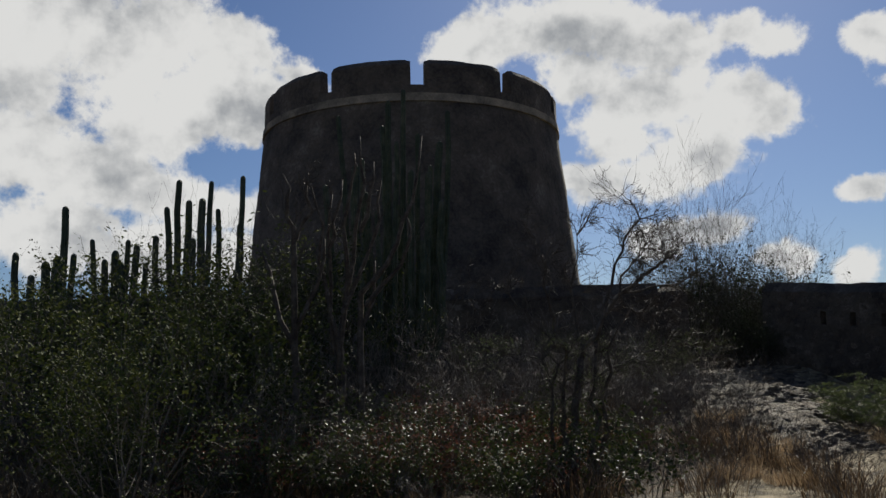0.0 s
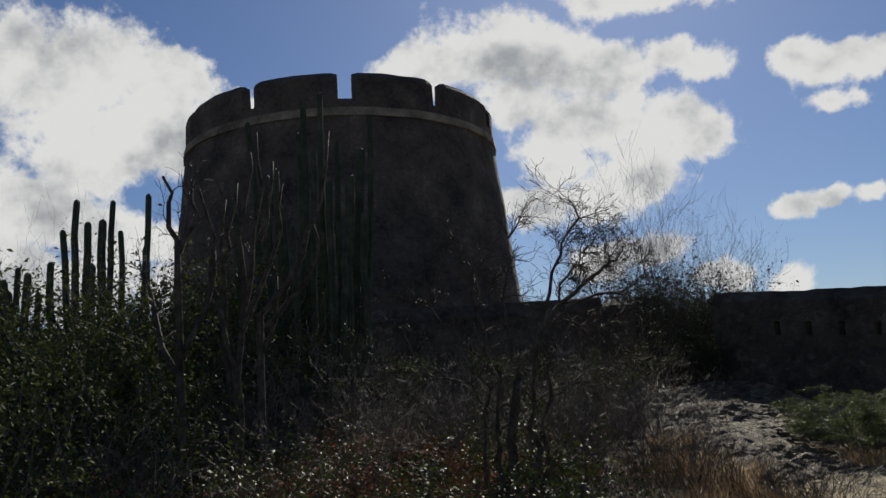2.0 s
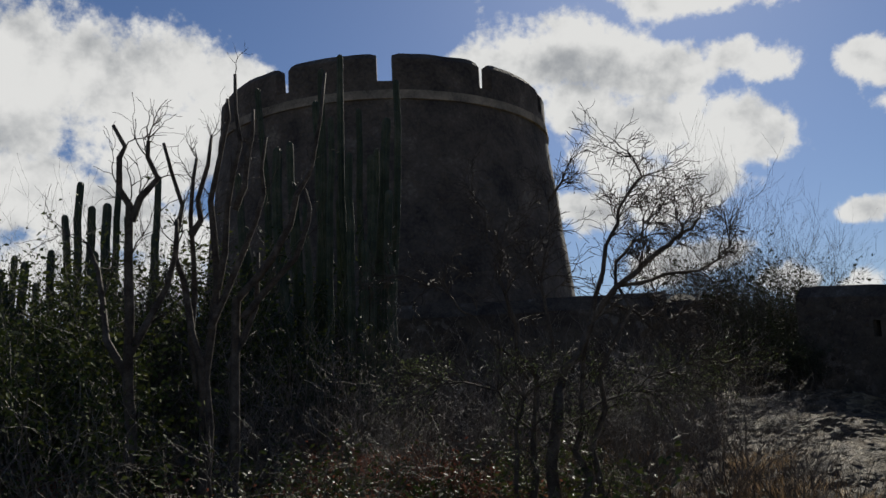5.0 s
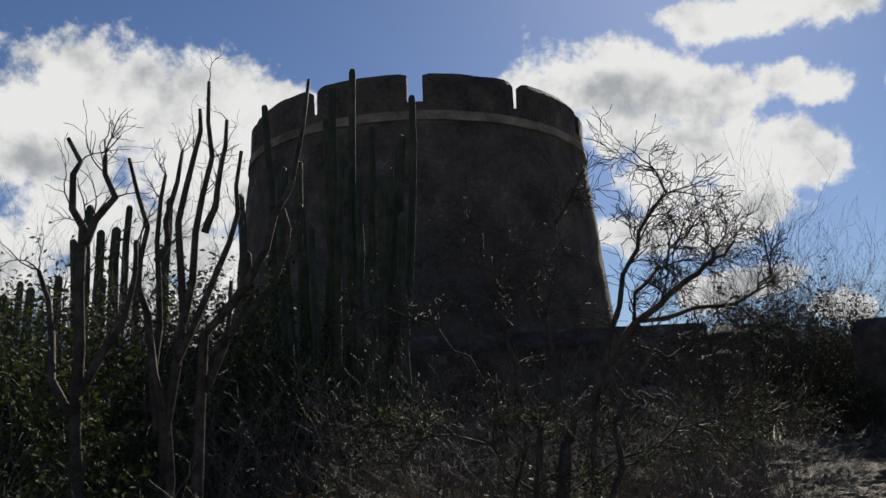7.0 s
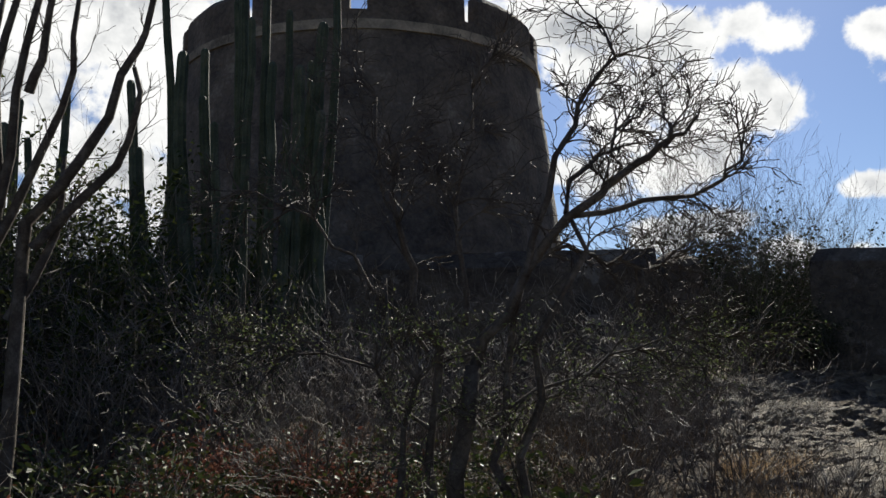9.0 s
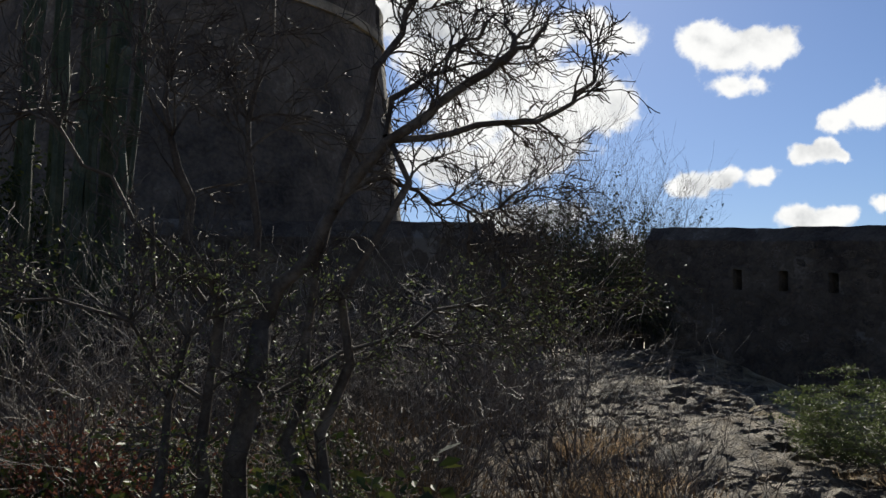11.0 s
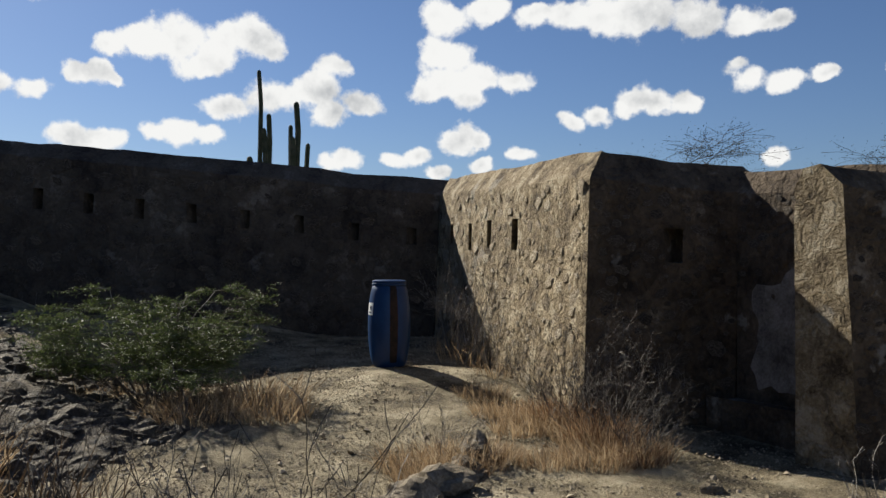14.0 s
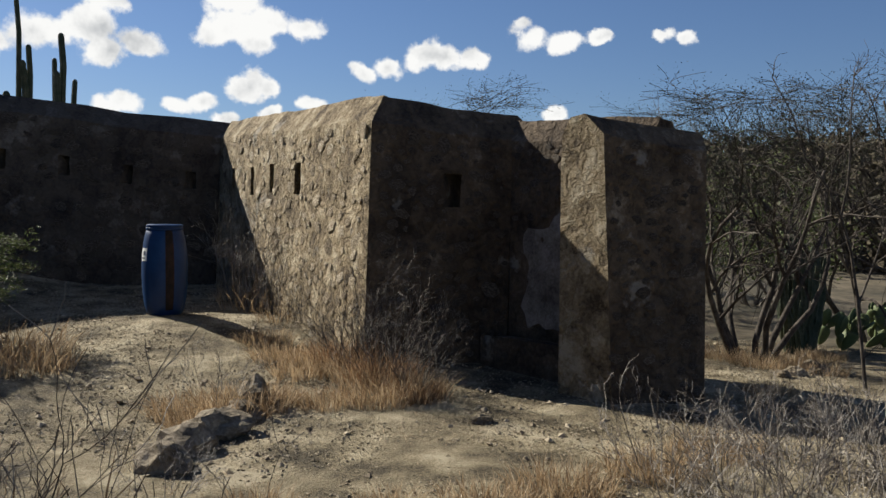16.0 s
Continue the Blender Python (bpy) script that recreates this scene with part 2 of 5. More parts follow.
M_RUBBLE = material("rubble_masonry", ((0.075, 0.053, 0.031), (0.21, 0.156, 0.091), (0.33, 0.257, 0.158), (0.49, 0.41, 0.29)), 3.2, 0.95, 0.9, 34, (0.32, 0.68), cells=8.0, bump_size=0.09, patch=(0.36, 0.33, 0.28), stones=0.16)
# weathered plaster, its tone lowered to carry the shade of these backlit walls
M_PLASTER = material("shaded_weathered_plaster", ((0.024, 0.019, 0.016), (0.06, 0.047, 0.036), (0.092, 0.074, 0.056), (0.17, 0.145, 0.118)), 1.4, 0.95, 0.7, 26, (0.27, 0.78), cells=6.0, bump_size=0.03, stones=0.14, patch=(0.2, 0.18, 0.155))
# stained plaster, with the shade of the unlit faces put into its colour
M_STAINED_SHADE = material("shaded_stained_plaster", ((0.026, 0.019, 0.013), (0.07, 0.05, 0.033), (0.12, 0.088, 0.058), (0.25, 0.205, 0.155)), 2.4, 0.95, 0.8, 24, (0.27, 0.78), cells=7.0, bump_size=0.04, stones=0.14, patch=(0.3, 0.28, 0.25))
M_TOWER = material("dark_tower_stone", ((0.026, 0.023, 0.022), (0.065, 0.055, 0.047), (0.105, 0.088, 0.072), (0.19, 0.165, 0.135)), 0.8, 0.95, 0.8, 9, (0.27, 0.76), cells=3.5, bump_size=0.06)
M_LEDGE = material("pale_ledge_stone", ((0.08, 0.07, 0.055), (0.2, 0.17, 0.13), (0.32, 0.27, 0.2)), 1.2, 0.95, 0.6, 14, (0.3, 0.7))
M_GROUND = material("dusty_ground", ((0.06, 0.047, 0.028), (0.18, 0.144, 0.088), (0.27, 0.222, 0.14), (0.42, 0.355, 0.245)), 2.1, 0.95, 1.0, 70, (0.37, 0.64), bump_size=0.06)
M_ROCK = material("limestone_rock", ((0.12, 0.092, 0.06), (0.265, 0.212, 0.142), (0.42, 0.35, 0.25)), 4.0, 0.75, 0.8, 40, (0.3, 0.7), island=0.4, spec=0.2)
M_BARK = material("grey_brown_bark", ((0.03, 0.024, 0.02), (0.065, 0.054, 0.045), (0.12, 0.105, 0.09)), 9.0, 0.8, 0.5, 60, (0.3, 0.7), island=0.1, spec=0.12)
M_TWIG = material("dry_twig", ((0.04, 0.032, 0.026), (0.1, 0.08, 0.062), (0.2, 0.175, 0.145)), 3.0, 0.75, 0.2, 40, (0.3, 0.7), island=0.5, spec=0.5)
# lighter grey copy of dry_twig, the sunlight on the twigs put into its colour
M_GREYTWIG = material("sunlit_grey_twig", ((0.08, 0.065, 0.055), (0.18, 0.155, 0.13), (0.33, 0.3, 0.26)), 3.0, 0.7, 0.2, 40, (0.3, 0.7), island=0.5)
M_LEAF = material("dusty_green_leaf", ((0.02, 0.03, 0.01), (0.042, 0.058, 0.015), (0.09, 0.1, 0.025)), 2.0, 0.75, 0, 20, (0.2, 0.8), island=0.7, through=0.14, spec=0.1)
M_LEAF_GLOSS = material("glossy_weed_leaf", ((0.02, 0.03, 0.01), (0.042, 0.058, 0.015), (0.09, 0.1, 0.025)), 2.0, 0.52, 0, 20, (0.2, 0.8), island=0.7, through=0.14, spec=0.15)
M_LEAF_DARK = material("dark_olive_leaf", ((0.012, 0.016, 0.007), (0.025, 0.032, 0.012), (0.05, 0.055, 0.022)), 2.0, 0.7, 0, 20, (0.2, 0.8), island=0.6, through=0.1, spec=0.15)
M_PATHROCK = material("eroded_path_rock", ((0.02, 0.016, 0.012), (0.068, 0.054, 0.039), (0.155, 0.125, 0.09), (0.32, 0.27, 0.2)), 6.0, 0.82, 1.0, 45, (0.27, 0.73), spec=0.25, bump_size=0.1)
# darker brown for the slope where the brush stands
M_SOIL = material("dark_slope_soil", ((0.02, 0.014, 0.009), (0.05, 0.036, 0.022), (0.09, 0.065, 0.04), (0.15, 0.11, 0.07)), 3.0, 0.95, 1.0, 60, (0.3, 0.7), bump_size=0.05)
M_BOULDER = material("brown_boulder", ((0.045, 0.036, 0.026), (0.14, 0.112, 0.078), (0.25, 0.205, 0.148), (0.38, 0.325, 0.25)), 5.0, 0.88, 0.9, 42, (0.28, 0.72), spec=0.2, bump_size=0.04)
M_RUSTGRASS = material("rusty_dry_grass", ((0.11, 0.058, 0.032), (0.25, 0.145, 0.08), (0.4, 0.265, 0.155)), 1.5, 0.7, 0, 20, (0.15, 0.85), island=0.7, through=0.3)
M_BROWNGRASS = material("old_brown_grass", ((0.05, 0.032, 0.018), (0.12, 0.078, 0.042), (0.22, 0.15, 0.088)), 1.5, 0.75, 0, 20, (0.15, 0.85), island=0.7, through=0.2)
M_LEAF_LIGHT = material("feathery_green_leaf", ((0.05, 0.068, 0.02), (0.09, 0.115, 0.036), (0.14, 0.165, 0.058)), 2.0, 0.6, 0, 20, (0.2, 0.8), island=0.6, through=0.25, spec=0.3)
M_RED = material("reddish_dry_weed", ((0.08, 0.028, 0.018), (0.16, 0.058, 0.036), (0.24, 0.11, 0.07)), 2.0, 0.8, 0, 20, (0.2, 0.8), island=0.7, through=0.25)
M_STRAW = material("dry_straw_grass", ((0.18, 0.118, 0.068), (0.37, 0.262, 0.152), (0.52, 0.405, 0.265)), 1.5, 0.7, 0, 20, (0.15, 0.85), island=0.7, through=0.3)
M_CACTUS = material("cactus_skin", ((0.02, 0.028, 0.016), (0.04, 0.052, 0.03), (0.085, 0.09, 0.06)), 5.0, 0.75, 0.5, 50, (0.3, 0.7), island=0.2)
M_PEAR = material("prickly_pear_skin", ((0.035, 0.05, 0.022), (0.07, 0.095, 0.038), (0.115, 0.145, 0.06)), 4.0, 0.6, 0.3, 60, (0.2, 0.8), island=0.5)
M_BLUE = material("blue_plastic", ((0.002, 0.02, 0.07), (0.003, 0.032, 0.11), (0.008, 0.05, 0.15)), 3.0, 0.42, 0.1, 60, (0.2, 0.8), spec=0.35)
M_RUST = material("dark_rust_stain", ((0.008, 0.006, 0.006), (0.018, 0.011, 0.008), (0.04, 0.021, 0.014)), 6.0, 0.8, 0.2, 60)
M_PAPER = material("white_paper_label", ((0.55, 0.56, 0.55), (0.72, 0.72, 0.7)), 8.0, 0.7, 0, 60)
M_INK = material("dark_ink", ((0.03, 0.04, 0.07), (0.05, 0.06, 0.1)), 8.0, 0.7, 0, 60)
M_HILL = material("far_scrub", ((0.036, 0.032, 0.02), (0.07, 0.058, 0.037), (0.125, 0.1, 0.066)), 0.5, 0.95, 0.5, 4, (0.3, 0.7), island=0.4)


# ---- mesh helpers ----
def mesh_of(name, verts, faces, mat, smooth=False):
    me = bpy.data.meshes.new(name)
    me.from_pydata([tuple(v) for v in verts], [], faces)
    if smooth:
        me.polygons.foreach_set("use_smooth", [True] * len(me.polygons))
    me.materials.append(mat)
    me.update()
    return me


def part(name, bm, mat, parent=None, label="", smooth=False):
    """Links a bmesh, or a pair of vertices and faces, as one mesh under a thing."""
    if isinstance(bm, tuple):
        me = mesh_of(name, bm[0], bm[1], mat, smooth)
    else:
        me = bpy.data.meshes.new(name)
        bm.to_mesh(me)
        bm.free()
        me.materials.append(mat)
        if smooth:
            me.polygons.foreach_set("use_smooth", [True] * len(me.polygons))
    ob = new(name, me)
    if parent is not None:
        ob.parent = parent
    return tagged(ob, label)


def thing(name, at, label, category, group="", kind="", turn=0.0, size=1.0):
    ob = new(name)
    ob.empty_display_size = 0.1
    ob.matrix_world = pose(*at, 0, 0, turn) @ Matrix.Scale(size, 4)
    return tagged(ob, label, category, group, kind)


# heights of the ground known at places of the plan
LEVELS = ((-0.7, -2.6, 0.0), (-9, -6, 0.0), (8, -5, -0.1), (1.4, 5.2, 0.05), (0.7, 2.7, 0.12), (-6, 6, 0.0), (1.1, 9.45, -0.15), (-2, 10, -0.05), (-4.6, 8.5, -0.1), (3.9, 10.1, 0.1), (3.3, 11.8, 0.3), (5.5, 13.6, 0.68), (6.3, 15.5, 1.0), (7.0, 12.2, 0.22), (9.0, 10.95, 0.42),
          (11.5, 12.0, 0.5), (9.3, 15.6, 0.8), (7.4, 18.4, 1.4), (5.0, 18.9, 1.3), (8.4, 8.27, 0.22), (7.9, 6.1, 0.1), (8.45, 5.4, 0.07), (8.7, 6.8, 0.12), (6.2, 8.2, 0.08), (7.2, 6.8, 0.07), (5.2, 7.7, 0.07), (3.2, 7.2, 0.04), (0, 13, 0.35), (-3, 13.5, 0.4), (2.2, 14.5, 0.55), (-6, 13.5, 0.4), (-1.6, 16.3, 1.0), (-7, 19, 0.9), (-13, 19, 1.0), (-1.9, 34, 2.0), (11.5, 4.5, 0.0), (11.5, 2.0, -0.05), (20, 0, -0.3))
LEVELS = [Vector(p) for p in LEVELS]


def lie(x, y):
    """The ground's height at a place."""
    top = bottom = 0.0
    for p in LEVELS:
        d2 = (p.x - x) ** 2 + (p.y - y) ** 2 + 0.35
        w = 1.0 / d2 ** 1.6
        top += w * p.z
        bottom += w
    z = top / bottom
    r = math.hypot(x - 3, y - 9)
    fade = min(1.0, max(0.0, (r - 18) / 40))
    z = z * (1 - fade) + fade * 0.2
    # the far hillside
    a = math.degrees(math.atan2(x - 1.5, y - 5.2))
    if r > 35 and 40 < a < 170:
        side = min(1.0, (a - 40) / 50) * min(1.0, (170 - a) / 30)
        z += side * 9.5 * max(0.0, math.sin(min(1.0, (r - 35) / 130) * math.pi)) * (0.85 + 0.5 * noise.noise(Vector((x * 0.02, y * 0.02, 3))))
    return z


def path_rough(x, y):
    """How stony the ground is: the eroded rock of the path that climbs to the gap in the wall."""
    f = min(1.0, max(0.0, ((x - 5.0) * 1.2 + (y - 11.7) * 6.8) / 47.7))
    q = math.exp(-((x - 5.0 - 1.2 * f) ** 2 + (y - 11.7 - 6.8 * f) ** 2) / 2.1)
    return q


def build_ground():
    xs = [-900, -400, -150, -70, -40, -25] + list(np.arange(-16, -4, 0.5)) + list(np.arange(-4, 14, 0.11)) + list(np.arange(14, 24, 0.4)) + [26, 30, 36, 44, 55, 70, 90, 115, 140, 170, 250, 500, 900]
    ys = [-900, -400, -150, -110, -80, -55, -35, -22, -14, -8] + list(np.arange(-5, 2, 0.4)) + list(np.arange(2, 19, 0.1)) + list(np.arange(19, 30, 0.6)) + [34, 40, 50, 65, 85, 110, 150, 250, 500, 900]
    verts = []
    for y in ys:
        for x in xs:
            z = lie(x, y)
            if -16 < x < 24 and -6 < y < 30:
                z += 0.022 * noise.noise(Vector((x * 0.9, y * 0.9, 0))) + 0.012 * noise.noise(Vector((x * 3.1, y * 3.1, 5))) + 0.008 * noise.noise(Vector((x * 8.1, y * 8.1, 6)))
                q = path_rough(x, y)
                if q > 0.05:
                    z += q * (0.1 * noise.noise(Vector((x * 1.6, y * 2.4, 9))) + 0.14 * (0.45 - abs(noise.noise(Vector((x * 2.6, y * 5.0, 2))))) + 0.12 * (0.35 - abs(noise.noise(Vector((x * 6, y * 10, 4))))) + 0.08 * noise.noise(Vector((x * 13, y * 21, 8))))
            verts.append((x, y, z))
    n = len(xs)
    faces = [(j * n + i, j * n + i + 1, (j + 1) * n + i + 1, (j + 1) * n + i) for j in range(len(ys) - 1) for i in range(n - 1)]
    sheet = mesh_of("ground", verts, faces, M_GROUND, True)
    sheet.materials.append(M_HILL)
    sheet.materials.append(M_PATHROCK)
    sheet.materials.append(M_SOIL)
    for p in sheet.polygons:
        if p.center.x > 12.2 + 1.2 * noise.noise(p.center * 0.5) and p.center.y < 8:
            p.material_index = 1
        elif path_rough(p.center.x, p.center.y) + 0.35 * noise.noise(p.center * 1.7) > 0.46:
            p.material_index = 2
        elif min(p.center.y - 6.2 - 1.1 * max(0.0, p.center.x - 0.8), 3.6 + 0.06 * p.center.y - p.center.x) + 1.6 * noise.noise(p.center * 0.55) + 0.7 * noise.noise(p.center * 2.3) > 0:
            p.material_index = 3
    tagged(new("ground", sheet), "dusty pale brown stony ground rising to the fort", "ground", kind="structure")


build_ground()


# ---- masonry ----
SKIN = {}

def rough_wall(name, p0, p1, shoulder, thick, rise, mat, slots=(), base=None, seed=0, uneven=0.03, step=0.16, parent=None, label="", chamfer=0.35, mitre=(0.0, 0.0), end_mat=None):
    """A wall from p0 to p1 (its seen face, to the right of that way), with sloping coping and loopholes through it.
    shoulder: height of the seen face's top at each end; slots: (metres along, width, metres under the shoulder to the head and to the sill)."""
    a, b = Vector((*p0, 0)), Vector((*p1, 0))
    way = b - a
    length = way.length
    way.normalize()
    out = Vector((way.y, -way.x, 0))       # towards the seen side
    cuts = {0.0, length}
    for s, w, _, _ in slots:
        cuts |= {s - w / 2, s + w / 2}
    for k in range(1, int(length / step)):
        s = k * step
        if all(abs(s - c) > step * 0.4 for c in cuts) and not any(abs(s - q[0]) < q[1] / 2 + 0.02 for q in slots):
            cuts.add(s)
    cuts = sorted(cuts)
    heads = sorted({v for q in slots for v in q[2:]})
    depth = max(shoulder) - min(lie(*p0), lie(*p1)) + 0.5 if base is None else max(shoulder) - base
    offs = {0.0, depth} | set(heads)
    for k in range(1, int(depth / step)):
        if all(abs(k * step - c) > step * 0.4 for c in offs):
            offs.add(k * step)
    offs = sorted(offs)
    bm = bmesh.new()

    def top_at(s):
        f = s / length
        return shoulder[0] + (shoulder[1] - shoulder[0]) * f + 0.035 * noise.noise(Vector((s * 0.8, seed, 0))) + 0.012 * noise.noise(Vector((s * 4, seed, 3)))

    def wob(s, o, side):
        edge = min(1.0, min(s, length - s) / 0.15 + 0.25)
        return edge * uneven * (noise.noise(Vector((s * 1.1, o * 1.1, seed + side))) + 0.55 * noise.noise(Vector((s * 4.5, o * 4.5, seed + 7 + side))) + 0.4 * noise.noise(Vector((s * 11, o * 11, seed + 9 + side))))

    def slide(s, d):
        # along the wall, for a point d inside it, so that corners meet on a mitre
        f = s / length
        return a + way * (s + d * (mitre[0] * (1 - f) - mitre[1] * f)) - out * d

    front, back = {}, {}
    for i, s in enumerate(cuts):
        for j, o in enumerate(offs):
            p = a + way * s
            z = top_at(s) - o
            batter = 0.05 * o
            q = slide(s, -wob(s, o, 0) - batter)
            front[i, j] = bm.verts.new((q.x, q.y, z))
            q = slide(s, thick - wob(s, o, 50))
            back[i, j] = bm.verts.new((q.x, q.y, z))
    ridge, inner = {}, {}
    for i, s in enumerate(cuts):
        p = slide(s, thick * chamfer)
        zr = top_at(s) + rise * (1 + 0.12 * noise.noise(Vector((s * 1.3, seed, 20))))
        ridge[i] = bm.verts.new((p.x, p.y, zr))
        p = slide(s, thick * 0.8)
        inner[i] = bm.verts.new((p.x, p.y, zr - 0.02))

    def hole(i, j):
        s, o = (cuts[i] + cuts[i + 1]) / 2, (offs[j] + offs[j + 1]) / 2
        return any(abs(s - q[0]) < q[1] / 2 and q[2] < o < q[3] for q in slots)

    for i in range(len(cuts) - 1):
        for j in range(len(offs) - 1):
            if hole(i, j):
                for (e, f) in (((i, j), (i + 1, j)), ((i + 1, j), (i + 1, j + 1)), ((i + 1, j + 1), (i, j + 1)), ((i, j + 1), (i, j))):
                    mid = ((e[0] + f[0]) / 2, (e[1] + f[1]) / 2)
                    other = (i + (1 if mid[0] > i + 0.6 else -1 if mid[0] < i + 0.4 else 0), j + (1 if mid[1] > j + 0.6 else -1 if mid[1] < j + 0.4 else 0))
                    if not hole(*other):
                        bm.faces.new((front[e], front[f], back[f], back[e]))
                continue
            bm.faces.new((front[i, j], front[i, j + 1], front[i + 1, j + 1], front[i + 1, j]))
            bm.faces.new((back[i, j], back[i + 1, j], back[i + 1, j + 1], back[i, j + 1]))
        bm.faces.new((front[i, 0], front[i + 1, 0], ridge[i + 1], ridge[i]))
        bm.faces.new((ridge[i], ridge[i + 1], inner[i + 1], inner[i]))
        bm.faces.new((inner[i], inner[i + 1], back[i + 1, 0], back[i, 0]))
    for i in (0, len(cuts) - 1):
        for j in range(len(offs) - 1):
            bm.faces.new((front[i, j], front[i, j + 1], back[i, j + 1], back[i, j])).material_index = 1 if end_mat else 0
        bm.faces.new((front[i, 0], ridge[i], inner[i], back[i, 0])).material_index = 1 if end_mat else 0
    bmesh.ops.recalc_face_normals(bm, faces=bm.faces)
    SKIN[name] = (lambda s, o: Vector((*(a + way * s + out * (wob(s, o, 0) + 0.05 * o)).xy, top_at(s) - o)), out, way, length, slots)
    ob = part(name, bm, mat, parent, label)
    if end_mat:
        ob.data.materials.append(end_mat)
    return ob


INNER, CORNER, JOIN, PILLAR, PILLAR_R = (11.77, 12.08), (8.40, 8.27), (9.25, 7.24), (7.97, 6.19), (8.45, 5.48)
GAP_END = (7.22, 18.7)

# the long wall with its row of loopholes: metres along it
SLOTS = (1.61, 2.32, 3.03, 3.76, 4.5, 5.26, 6.03, 6.83, 7.65)
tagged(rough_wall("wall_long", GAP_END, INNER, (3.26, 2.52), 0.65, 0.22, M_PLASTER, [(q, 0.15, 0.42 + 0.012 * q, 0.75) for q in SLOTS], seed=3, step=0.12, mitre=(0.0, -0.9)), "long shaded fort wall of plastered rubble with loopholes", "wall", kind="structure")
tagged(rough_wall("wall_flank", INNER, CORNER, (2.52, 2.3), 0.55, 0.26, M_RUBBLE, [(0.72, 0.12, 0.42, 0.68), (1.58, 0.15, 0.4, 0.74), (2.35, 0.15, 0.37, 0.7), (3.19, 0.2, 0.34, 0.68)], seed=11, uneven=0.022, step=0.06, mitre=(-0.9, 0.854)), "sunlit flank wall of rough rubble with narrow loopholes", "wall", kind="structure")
tagged(rough_wall("wall_face", CORNER, JOIN, (2.3, 2.18), 0.5, 0.24, M_STAINED_SHADE, [(0.76, 0.17, 0.36, 0.66)], seed=17, uneven=0.03, step=0.08, mitre=(0.854, -0.74)), "shaded end wall of patched rubble with a loophole", "wall", kind="structure")
tagged(rough_wall("wall_recess", JOIN, (8.57, 5.92), (2.18, 2.09), 0.4, 0.21, M_STAINED_SHADE, seed=23, uneven=0.03, step=0.08, mitre=(-0.74, 0.0)), "recessed wall of patched plaster and rubble", "wall", kind="structure")
# front in the shade-darkened plaster, sunlit end in the paler rubble
tagged(rough_wall("wall_pillar", PILLAR, PILLAR_R, (2.11, 2.01), 0.34, 0.16, M_STAINED_SHADE, seed=41, uneven=0.03, step=0.06, chamfer=0.45, mitre=(-0.57, -0.3), end_mat=M_RUBBLE), "end of a broken rubble wall beside the recess", "wall", kind="structure")
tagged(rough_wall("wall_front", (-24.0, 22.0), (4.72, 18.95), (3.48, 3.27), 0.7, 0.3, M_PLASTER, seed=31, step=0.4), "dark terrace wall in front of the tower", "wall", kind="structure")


def block(name, at, half, top, mat, label, category, turn=0.0, point=0.0, seed=0):
    """A rough masonry block, with a pointed head if asked."""
    bm = bmesh.new()
    rings = []
    for z, k in ((at[2] - 0.4, 1.0), (at[2] + 0.3, 1.0), (top * 0.6 + at[2] * 0.4, 0.98), (top - 0.1, 0.97), (top, 0.9), (top + point, 0.25)):
        rings.append([bm.verts.new((sx * half[0] * k * (1 + 0.06 * noise.noise(Vector((sx * 2, sy * 3, z + seed)))), sy * half[1] * k * (1 + 0.06 * noise.noise(Vector((sx * 3, sy * 2, z * 2 + seed)))), z - at[2]))
                      for sx, sy in ((-1, -1), (0, -1.03), (1, -1), (1.03, 0), (1, 1), (0, 1.03), (-1, 1), (-1.03, 0))])
    for a, b in zip(rings, rings[1:]):
        for i in range(8):
            bm.faces.new((a[i], a[(i + 1) % 8], b[(i + 1) % 8], b[i]))
    bm.faces.new(rings[-1])
    ob = part(name, bm, mat)
    ob.matrix_world = pose(*at, 0, 0, turn)
    return tagged(ob, label, category, kind="structure")


block("wall_end_post", (4.99, 18.96, lie(4.99, 18.96)), (0.3, 0.42), 3.32, M_PLASTER, "dark gatepost with a pointed head", "post", 10, 0.16)
block("wall_bench", (8.79, 6.8, lie(8.79, 6.8)), (0.16, 0.62), lie(8.79, 6.8) + 0.27, M_STAINED_SHADE, "low masonry bench in the wall recess", "bench", -27.5, 0.01, 4)


def plaster_patch():
    """An old coat of pale plaster left on the recess wall."""
    skin, out, way, length, _ = SKIN["wall_recess"]
    rng = random.Random(8)
    rim = []
    for i in range(40):
        a = 2 * math.pi * i / 40
        q = 1 + 0.8 * noise.noise(Vector((math.cos(a) * 1.3, math.sin(a) * 1.3, 5))) + 0.22 * noise.noise(Vector((math.cos(a) * 5, math.sin(a) * 5, 2)))
        rim.append((0.62 + 0.5 * q * math.cos(a), 1.12 + 0.46 * q * math.sin(a)))
    verts = [skin(0.62, 1.12) + out * 0.016] + [skin(s * 0.5 + 0.31, o * 0.5 + 0.56) + out * 0.015 for s, o in rim] + [skin(s, o) + out * 0.012 for s, o in rim] + [skin(s, o) - out * 0.02 for s, o in rim]
    faces = [(0, 1 + i, 1 + (i + 1) % 40) for i in range(40)]
    for r in range(2):
        faces += [(1 + r * 40 + i, 1 + (r + 1) * 40 + i, 1 + (r + 1) * 40 + (i + 1) % 40, 1 + r * 40 + (i + 1) % 40) for i in range(40)]
    part("plaster_patch", (verts, faces), M_PALE, bpy.data.objects["wall_recess"], "pale patch of old plaster")


M_PALE = material("old_pale_plaster", ((0.08, 0.066, 0.054), (0.18, 0.155, 0.13), (0.29, 0.26, 0.23)), 4.5, 0.92, 0.5, 40, (0.3, 0.65))
plaster_patch()


